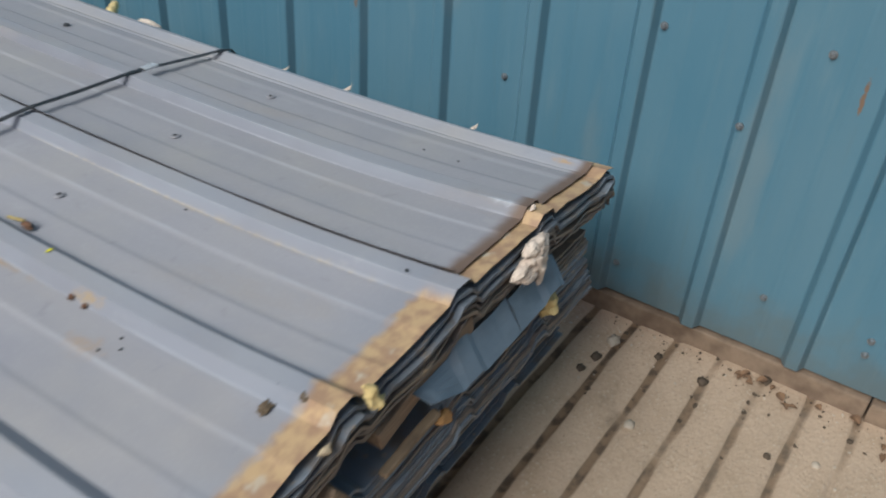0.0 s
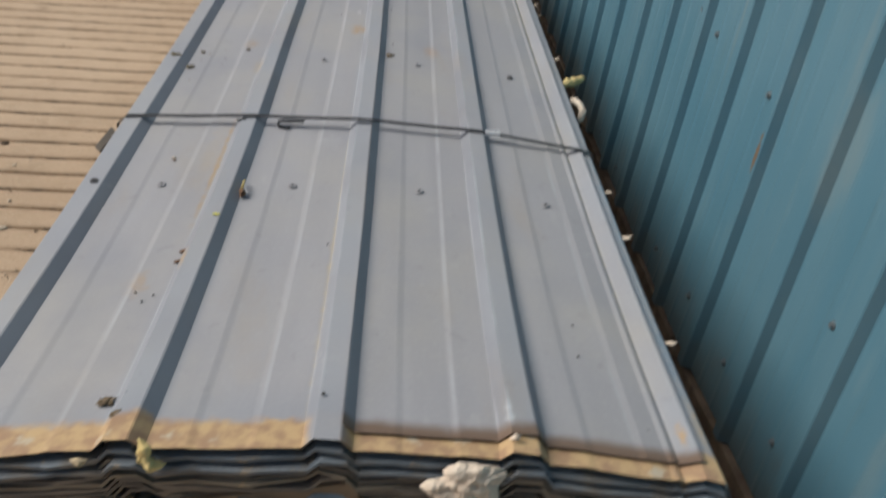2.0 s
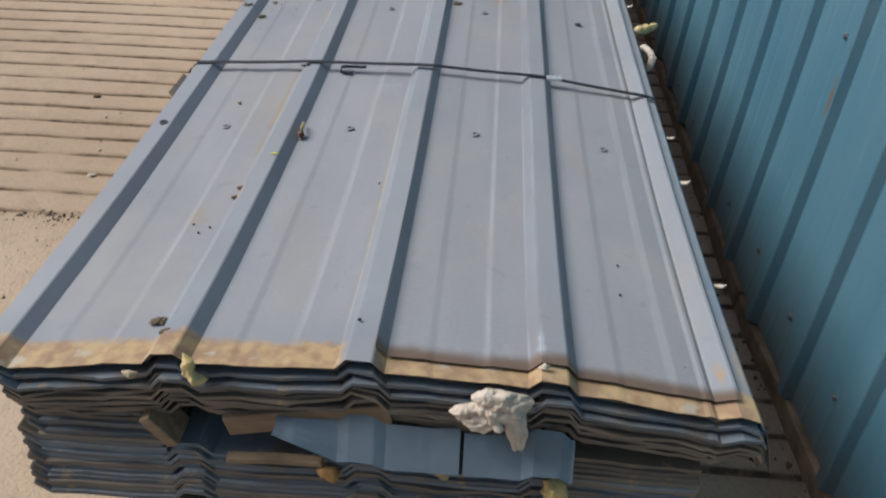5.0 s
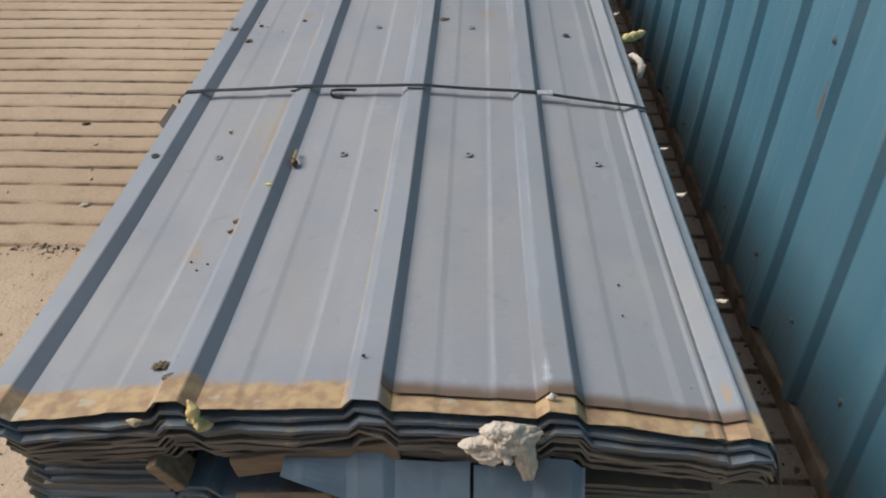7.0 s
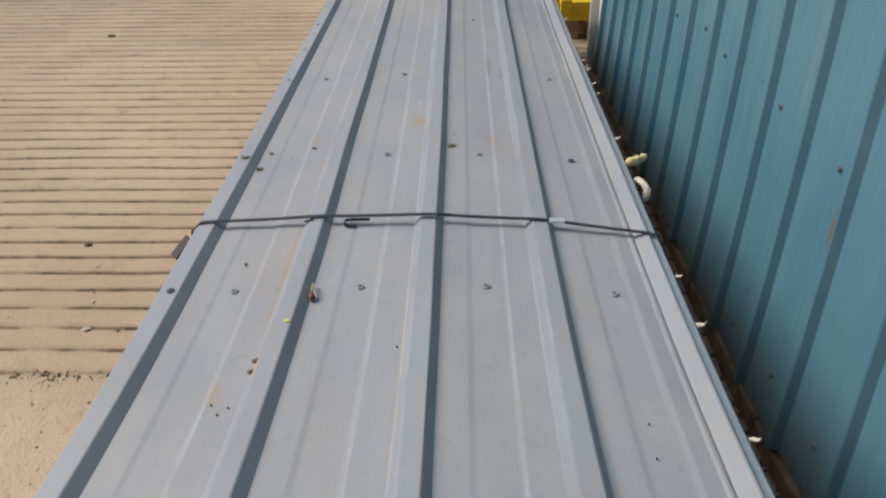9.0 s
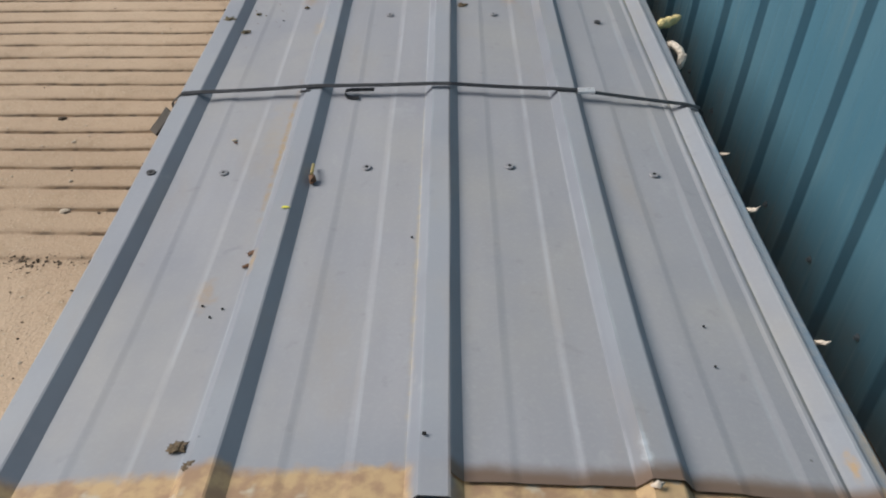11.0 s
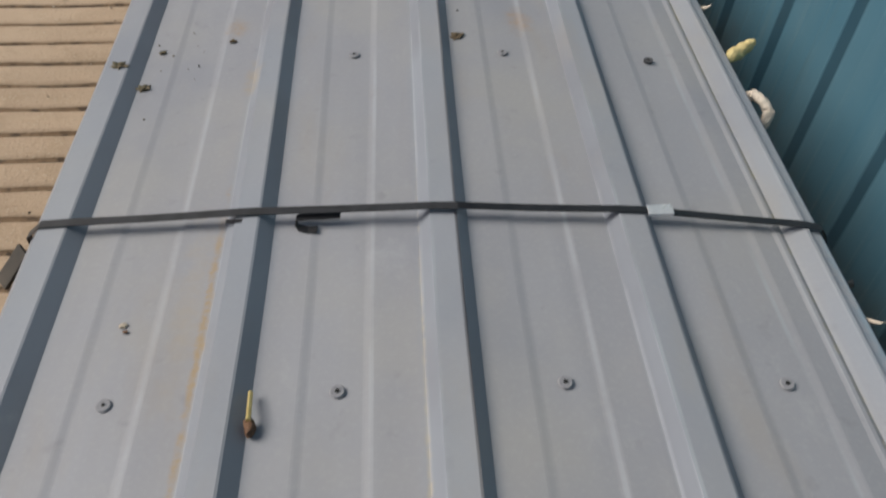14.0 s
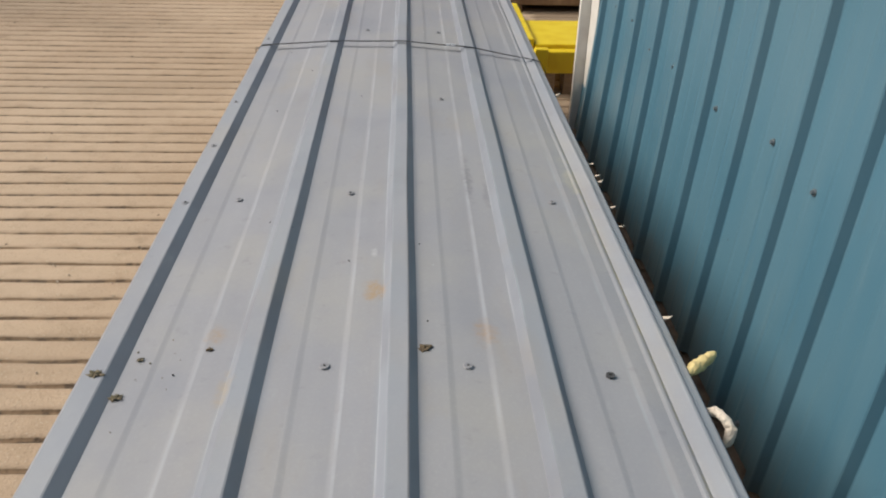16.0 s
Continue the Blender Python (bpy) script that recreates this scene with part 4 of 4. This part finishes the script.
foam([(0.228, 0.016, 0.668, 0.003), (0.236, 0.014, 0.672, 0.005), (0.243, 0.018, 0.670, 0.003)], WOOL_WHITE, "small white foam crumb on the lapped sheet's end", 47)
foam([(0.512, 1.395, 0.553, 0.007), (0.533, 1.408, 0.556, 0.011), (0.555, 1.428, 0.552, 0.012), (0.575, 1.448, 0.551, 0.010), (0.592, 1.462, 0.553, 0.006)], WOOL_YELLOW, "pale yellow foam curl at the sheets' edge", 51, 0.35)
foam([(0.515, 1.305, 0.545, 0.006), (0.532, 1.292, 0.557, 0.008), (0.546, 1.276, 0.556, 0.008), (0.553, 1.262, 0.543, 0.009), (0.550, 1.254, 0.525, 0.008), (0.545, 1.254, 0.512, 0.006)], WOOL_WHITE, "white foam curl at the sheets' edge", 61, 0.35)
for i, (y, r) in enumerate(((0.30, 0.005), (0.62, 0.006), (0.80, 0.004), (1.56, 0.005), (1.95, 0.003), (2.05, 0.004), (2.2, 0.005), (2.24, 0.004), (2.32, 0.003), (2.9, 0.005))):
    zz = TOP_Z + lie(0.52, y) + 0.004
    foam([(0.508, y, zz - 0.010, r * 0.7), (0.520, y + 0.006, zz - 0.003, r * 0.8), (0.529, y - 0.004, zz + r, r * 0.5), (0.533, y - 0.008, zz + 2.6 * r, r * 0.2)], WOOL_WHITE, "small white tuft of fibre at the edge", 70 + i, 0.6)


# ---- offcuts between the bundles ----
def batten(x0, z0, x1, z1, y0, h, d, mat, label, name="timber_offcut"):
    ln = math.hypot(x1 - x0, z1 - z0)
    bm = moved(box(0, ln, 0, d, -h / 2, h / 2, 0.003, 0.003, 3), pose(x0, y0, z0, 0, -math.degrees(math.atan2(z1 - z0, x1 - x0)), 0))
    return tagged(new(name, from_bm(name, bm, mat)), label, name.split("_")[0] + " offcut")


batten(-0.186, 0.540, 0.040, 0.584, -0.004, 0.036, 0.22, TIMBER, "brown timber offcut between two bundles of sheets")
batten(-0.292, 0.556, -0.260, 0.500, -0.014, 0.019, 0.05, TIMBER, "short slanting timber offcut between bundles")
batten(-0.19, 0.484, -0.055, 0.484, -0.016, 0.011, 0.014, plain("tan_board", (0.34, 0.25, 0.155), (0.20, 0.145, 0.095), 0.85, 0, 25, 0.3), "tan board edge between the bundles")


def flap(x0, x1, zt, zb, seed, pointed=False):
    """A bent tongue of blue sheet that hangs out between the bundles."""
    pts = [p for p in full if x0 <= p[0] <= x1]
    pts = [(x0, 0.0)] + pts + [(x1, 0.0)]
    verts, faces = [], []
    for r in range(5):
        f = r / 4
        for x, p in pts:
            g = f * (min(1.0, (x - x0) / 0.10) if pointed else 1.0)
            verts.append((x, -0.004 - 0.032 * f + 0.003 * noise.noise((x * 20, seed, f)), zt + p * 0.8 * (1 - 0.3 * f) - (zt - zb) * g + 0.003 * noise.noise((x * 15, f * 2, seed))))
    w = len(pts)
    for r in range(4):
        for i in range(w - 1):
            a = r * w + i
            faces.append((a, a + 1, a + w + 1, a + w))
    me = mesh_of("sheet_offcut", verts, faces, plain("bright_blue_sheet", (0.20, 0.26, 0.325), (0.13, 0.175, 0.22), 0.45, 0, 12, 0.1))
    ob = tagged(new("sheet_offcut", me), "bent blue metal sheet offcut hanging between bundles", "sheet offcut", "sheet offcuts")
    m = ob.modifiers.new("thickness", "SOLIDIFY")
    m.thickness = 0.0012
    return ob


flap(-0.112, 0.134, 0.566, 0.512, 1, True)
flap(0.139, 0.285, 0.560, 0.510, 2)
verts, faces = [], []
for j in range(9):
    yy = 0.002 + 0.014 * j
    for u, (x, zz) in enumerate(((0.518, 0.606), (0.527, 0.590), (0.538, 0.560), (0.549, 0.530), (0.552, 0.514))):
        k = 0.012 * noise.noise((yy * 6, u * 0.4, 3)) - 0.05 * yy
        verts.append((x + 0.3 * k, yy, zz - 0.004 + 0.4 * k + lie(0.52, yy) - lie(0.52, 0.0)))
for j in range(8):
    for u in range(4):
        a = j * 5 + u
        faces.append((a, a + 1, a + 6, a + 5))
ob = tagged(new("sheet_offcut", mesh_of("sheet_offcut", verts, faces, BLUE_EDGE)), "bent blue-grey sheet edge hanging down at the corner", "sheet offcut", "sheet offcuts")
m = ob.modifiers.new("thickness", "SOLIDIFY")
m.thickness = 0.0012


# ---- crates, yellow steel and sheets at the far end ----
def stillage(x0, x1, y0, y1, z0, z1, label, gusset=True, wall_mat=RUST_BROWN):
    thing = tagged(empty("stillage", (x0 + x1) / 2, (y0 + y1) / 2, 0), label, "stillage", "brown stillages")
    cx, cy = (x0 + x1) / 2, (y0 + y1) / 2

    def put(name, a, b, c, d, e, f, mat, bevel=0.006, lab=""):
        return part(name, box(a - cx, b - cx, c - cy, d - cy, e, f, bevel), mat, thing, lab)
    t = 0.03
    put("front_panel", x0, x1, y0, y0 + t, z0, z1 - 0.03, wall_mat)
    put("back_panel", x0, x1, y1 - t, y1, z0, z1 - 0.03, wall_mat)
    put("side_panel", x0, x0 + t, y0 + t + 0.003, y1 - t - 0.003, z0, z1 - 0.03, wall_mat)
    put("side_panel", x1 - t, x1, y0 + t + 0.003, y1 - t - 0.003, z0, z1 - 0.03, wall_mat)
    put("base_panel", x0 + t + 0.003, x1 - t - 0.003, y0 + t + 0.003, y1 - t - 0.003, z0 + 0.01, z0 + 0.04, wall_mat)
    put("top_rail", x0 - 0.01, x1 + 0.01, y0 - 0.012, y0 + t + 0.01, z1 - 0.027, z1, PALE_STEEL, 0.004, "pale worn rail")
    put("top_rail", x0 - 0.01, x1 + 0.01, y1 - t - 0.01, y1 + 0.01, z1 - 0.027, z1, PALE_STEEL, 0.004)
    for a in (x0, x1 - 0.12):
        for c in (y0, y1 - 0.12):
            put("foot", a, a + 0.12, c, c + 0.12, -0.004, z0 - 0.002, RUST_BROWN)
    if gusset:
        for a, s in ((x0, 1), (x1, -1)):
            for c, q in ((y0, 1), (y1, -1)):
                bm = bmesh.new()
                vs = [bm.verts.new((a - cx + s * u, c - cy + q * v, z1 + 0.003 + w)) for w in (0, 0.006) for u, v in ((0, 0), (0.17, 0), (0, 0.28))]
                bm.faces.new(vs[:3]), bm.faces.new(vs[3:])
                for i in range(3):
                    bm.faces.new((vs[i], vs[(i + 1) % 3], vs[3 + (i + 1) % 3], vs[3 + i]))
                part("gusset", bm, PALE_STEEL, thing, "pale corner plate")
    return thing


stillage(-0.67, 1.40, 7.65, 8.42, 0.09, 0.395, "low open brown stillage with stained sides")
stillage(-0.76, 1.45, 8.50, 9.6, 0.12, 1.25, "tall brown stillage standing behind a low one", False, PALE_BROWN)
stillage(0.74, 1.75, 6.30, 7.1, 0.05, 0.22, "shallow open brown stillage beside the building", True)

yel = tagged(empty("steel_ramp", 1.05, 4.75, 0), "yellow painted steel ramp section on timber blocks", "steel ramp")


def yp(name, a, b, c, d, e, f, bevel=0.006, lab=""):
    return part(name, box(a - 1.05, b - 1.05, c - 4.75, d - 4.75, e, f, bevel), YELLOW, yel, lab)


yp("deck", 0.70, 1.60, 4.56, 5.02, 0.215, 0.255)
yp("front_beam", 0.69, 1.60, 4.49, 4.556, 0.118, 0.235)
yp("rear_beam", 0.70, 1.60, 5.024, 5.08, 0.12, 0.25)
yp("side_flange", 0.645, 0.695, 4.56, 5.36, 0.12, 0.285, 0.01)
yp("corner_block", 0.685, 0.755, 4.44, 4.485, 0.135, 0.262, 0.008)
for x0 in (0.68, 0.86, 1.35):
    tagged(new("timber_block", from_bm("timber_block", box(x0, x0 + 0.13, 4.5, 4.62, -0.003, 0.117, 0.006, 0.003, 2), TIMBER)), "worn timber block under the yellow ramp", "timber block", "timber blocks")
    tagged(new("timber_block", from_bm("timber_block", box(x0, x0 + 0.13, 4.98, 5.10, -0.003, 0.119, 0.006, 0.003, 2), TIMBER)), "worn timber block under the yellow ramp", "timber block", "timber blocks")


def wavy_sheet(x0, x1, y0, y1, z, seed):
    verts, faces = [], []
    xs = np.linspace(x0, x1, 60)
    ys = np.linspace(y0, y1, 8)
    for s in (0, 1):
        for y in ys:
            for x in xs:
                verts.append((x, y + 0.01 * noise.noise((x * 5, seed, 0)), z + 0.005 * math.sin(x * 2 * math.pi / 0.146) + 0.006 * noise.noise((x * 2, y * 2, seed)) - 0.007 * s))
    n, w = 60 * 8, 60
    for j in range(7):
        for i in range(59):
            a = j * w + i
            faces += [(a, a + 1, a + w + 1, a + w), (n + a, n + a + w, n + a + w + 1, n + a + 1)]
    for i in range(59):
        faces += [(i, n + i, n + i + 1, i + 1), (7 * w + i, 7 * w + i + 1, n + 7 * w + i + 1, n + 7 * w + i)]
    for j in range(7):
        a, b = j * w, j * w + 59
        faces += [(a, a + w, n + a + w, n + a), (b, n + b, n + b + w, b + w)]
    return mesh_of("corrugated_sheet", verts, faces, plain("grey_brown_corrugated", (0.33, 0.25, 0.195), (0.22, 0.165, 0.125), 0.8, 0, 10, 0.3), smooth=True)


for i in range(4):
    tagged(new("corrugated_sheet", wavy_sheet(-0.42 + 0.02 * i, 0.72 - 0.01 * i, 5.42 + 0.02 * i, 7.25, 0.075 + 0.02 * i, i)), "grey-brown corrugated sheet in a low pile", "corrugated sheet", "corrugated sheets")
for yc in (5.7, 6.9):
    bearer(-0.38, 0.68, yc, -0.003, 0.062, 0.09, "weathered timber bearer under corrugated sheets")

# ---- forklift truck across the yard ----
truck = tagged(empty("forklift", -4.46, 6.60, 0, 22.8), "faded yellow forklift truck with dusty black tyres", "forklift")
part("chassis", box(-1.05, -0.03, 0.05, 1.75, 0.16, 0.62, 0.05), MACHINE, truck)
part("counterweight", box(-1.06, -0.02, 1.40, 2.0, 0.20, 1.0, 0.12), MACHINE, truck, "rounded faded yellow counterweight")
part("bonnet", box(-0.85, -0.22, 0.75, 1.38, 0.625, 1.0, 0.06), MACHINE, truck)
part("seat", box(-0.75, -0.32, 0.70, 1.2, 1.003, 1.1, 0.04), RUBBER, truck)
for x in (-1.0, -0.08):
    for y in (0.25, 1.5):
        part("guard_post", box(x - 0.03, x + 0.03, y - 0.03, y + 0.03, 0.6, 2.05, 0.008), RUBBER, truck)
part("overhead_guard", box(-1.06, -0.02, 0.15, 1.6, 2.053, 2.11, 0.02), RUBBER, truck)
for x in (-0.75, -0.31):
    part("mast_rail", box(x - 0.05, x + 0.05, -0.25, -0.15, 0.08, 2.1, 0.01), RUBBER, truck)
    part("fork", box(x - 0.06, x + 0.06, -1.3, -0.255, 0.04, 0.08, 0.008), RUBBER, truck)
for x in (-1.0, 0.0):
    for y, r in ((0.10, 0.23), (1.33, 0.2)):
        wheel = part("wheel", moved(cylinder(r * 0.55, 0.17, 20), pose(x, y, r - 0.004, 0, 90, 0)), MACHINE, truck)
        tyre = moved(cylinder(r, 0.15, 28), pose(x, y, r - 0.004, 0, 90, 0))
        bmesh.ops.bevel(tyre, geom=[e for e in tyre.edges if e.calc_face_angle(0) > 1], offset=0.02, segments=2, affect="EDGES")
        part("tyre", tyre, RUBBER, wheel, "dusty black tyre")

# ---- stones, soil and litter on the ground ----
for x, y, r, mat, name, label in (
        (0.758, -0.004, 0.017, STONE, "pale_flake", "pale flake of plaster on the concrete"), (0.528, -0.145, 0.013, STONE, "pale_flake", "pale flake of plaster on the concrete"),
        (0.655, -0.515, 0.010, STONE, "pale_flake", "small pale stone in a groove"), (0.682, 0.007, 0.013, SOIL, "soil_clod", "dark soil clod in a groove"),
        (0.771, -0.116, 0.010, SOIL, "soil_clod", "dark soil clod in a groove"), (0.752, -0.233, 0.013, SOIL, "soil_clod", "dark soil clod in a groove"),
        (0.845, -0.355, 0.013, SOIL, "soil_clod", "dark soil clod by the kerb"), (0.619, -0.422, 0.009, SOIL, "soil_clod", "dark soil clod in a groove"),
        (0.626, 0.02, 0.011, SOIL, "soil_clod", "dark soil clod by the sheets"), (-2.21, 4.67, 0.022, SOIL, "soil_clod", "flat dark soil clod on the yard"),
        (-1.09, 1.406, 0.013, STONE, "pale_flake", "small pale stone on the yard"), (-1.29, 1.933, 0.012, SOIL, "soil_clod", "flat dark soil clod on the yard")):
    ob = tagged(new(name, from_bm(name, blob(r, x * 7 + y * 3, (1.2, 0.95, 0.42), 0.6, 2), mat, True)), label, name.replace("_", " "))
    ob.location = (x, y, r * 0.15)


def litter(name, places, mat, label, category, lo, hi, flat=0.55):
    """Many crumbs in one mesh."""
    base = bmesh.new()
    bmesh.ops.create_icosphere(base, subdivisions=1, radius=1.0)
    bv = [v.co.copy() for v in base.verts]
    bf = [[v.index for v in f.verts] for f in base.faces]
    base.free()
    verts, faces = [], []
    for x, y, z in places:
        r = lo + (hi - lo) * random.random() ** 3
        s = (random.uniform(0.7, 1.6), random.uniform(0.7, 1.2), flat * random.uniform(0.6, 1.2))
        a = random.uniform(0, 6.28)
        ca, sa = math.cos(a), math.sin(a)
        o = len(verts)
        for v in bv:
            k = r * random.uniform(0.7, 1.25)
            px, py = v.x * s[0] * k, v.y * s[1] * k
            verts.append((x + ca * px - sa * py, y + sa * px + ca * py, z + v.z * s[2] * k))
        faces += [[o + i for i in f] for f in bf]
    return tagged(new(name, mesh_of(name, verts, faces, mat)), label, category, kind="stuff")


def groove_y(y):
    return -2.252 + (math.floor((y + 2.252) / PITCH) + 0.76) * PITCH


crumbs = []
for i in range(700):
    x, y = -0.6 - abs(random.gauss(0, 1.6)), random.uniform(1.2, 8.5)
    if random.random() < 0.7:
        y = groove_y(y) + random.gauss(0, 0.008)
    crumbs.append((x, y, -0.002))
for i in range(130):
    x, y = random.uniform(0.56, 0.86), random.uniform(-1.2, 0.1)
    crumbs.append((x, groove_y(y) - 0.03 * x + random.gauss(0, 0.012), -0.003))
litter("soil_crumbs", crumbs, SOIL, "dark soil crumbs scattered over the grooved concrete", "soil", 0.001, 0.008)
grit = [(-0.6 - abs(random.gauss(0, 1.0)), random.uniform(-0.6, 5.0), 0.003) for i in range(500)] + [(random.uniform(0.55, 0.86), random.uniform(-1.2, 0.2), 0.001) for i in range(160)]
litter("pale_grit", grit, STONE, "pale grit scattered over the concrete", "grit", 0.001, 0.005)
foot = [(0.845 - abs(random.gauss(0, 0.035)), random.uniform(-1.5, 3.9), 0.002) for i in range(800)]
litter("wall_foot_debris", foot, SOIL, "dark soil and leaf crumbs along the wall's foot", "debris", 0.001, 0.005)
pad = [(random.uniform(-2.6, -0.62), 1.17 + random.gauss(0, 0.02), 0.003) for i in range(900)]
litter("joint_debris", pad, SOIL, "dark debris along the edge of the smooth slab", "debris", 0.001, 0.006)
slab = [(random.uniform(-2.6, -0.58), random.uniform(-0.6, 1.15), 0.005) for i in range(2600)]
litter("slab_grit", slab[:1500], STONE, "pale gravel grains showing in the smooth slab", "grit", 0.001, 0.0042)
litter("slab_soil", slab[1500:], SOIL, "dark soil grains on the smooth slab", "soil", 0.001, 0.004)
leaf_mat = plain("dead_leaf", (0.22, 0.13, 0.07), (0.13, 0.08, 0.05), 0.9, 0, 60, 0.2)
for i in range(34):
    x, y = 0.835 - abs(random.gauss(0, 0.03)), random.choice((random.uniform(-0.65, -0.3), random.uniform(0.1, 3.6)))
    bm = bmesh.new()
    ln, wd = random.uniform(0.014, 0.03), random.uniform(0.005, 0.011)
    rows = [[bm.verts.new((u * ln, v * wd * math.sin(math.pi * (0.08 + 0.84 * u)), 0.006 * math.sin(u * 3) + 0.004 * abs(v))) for v in (-1, 0, 1)] for u in (0, 0.25, 0.5, 0.75, 1)]
    for a, b in zip(rows, rows[1:]):
        for k in (0, 1):
            bm.faces.new((a[k], a[k + 1], b[k + 1], b[k]))
    ob = tagged(new("dead_leaf", from_bm("dead_leaf", bm, leaf_mat)), "curled brown dead leaf by the wall's foot", "leaf", "dead leaves")
    ob.matrix_world = pose(x, y, 0.004, random.uniform(-15, 15), random.uniform(-15, 15), random.uniform(0, 360))
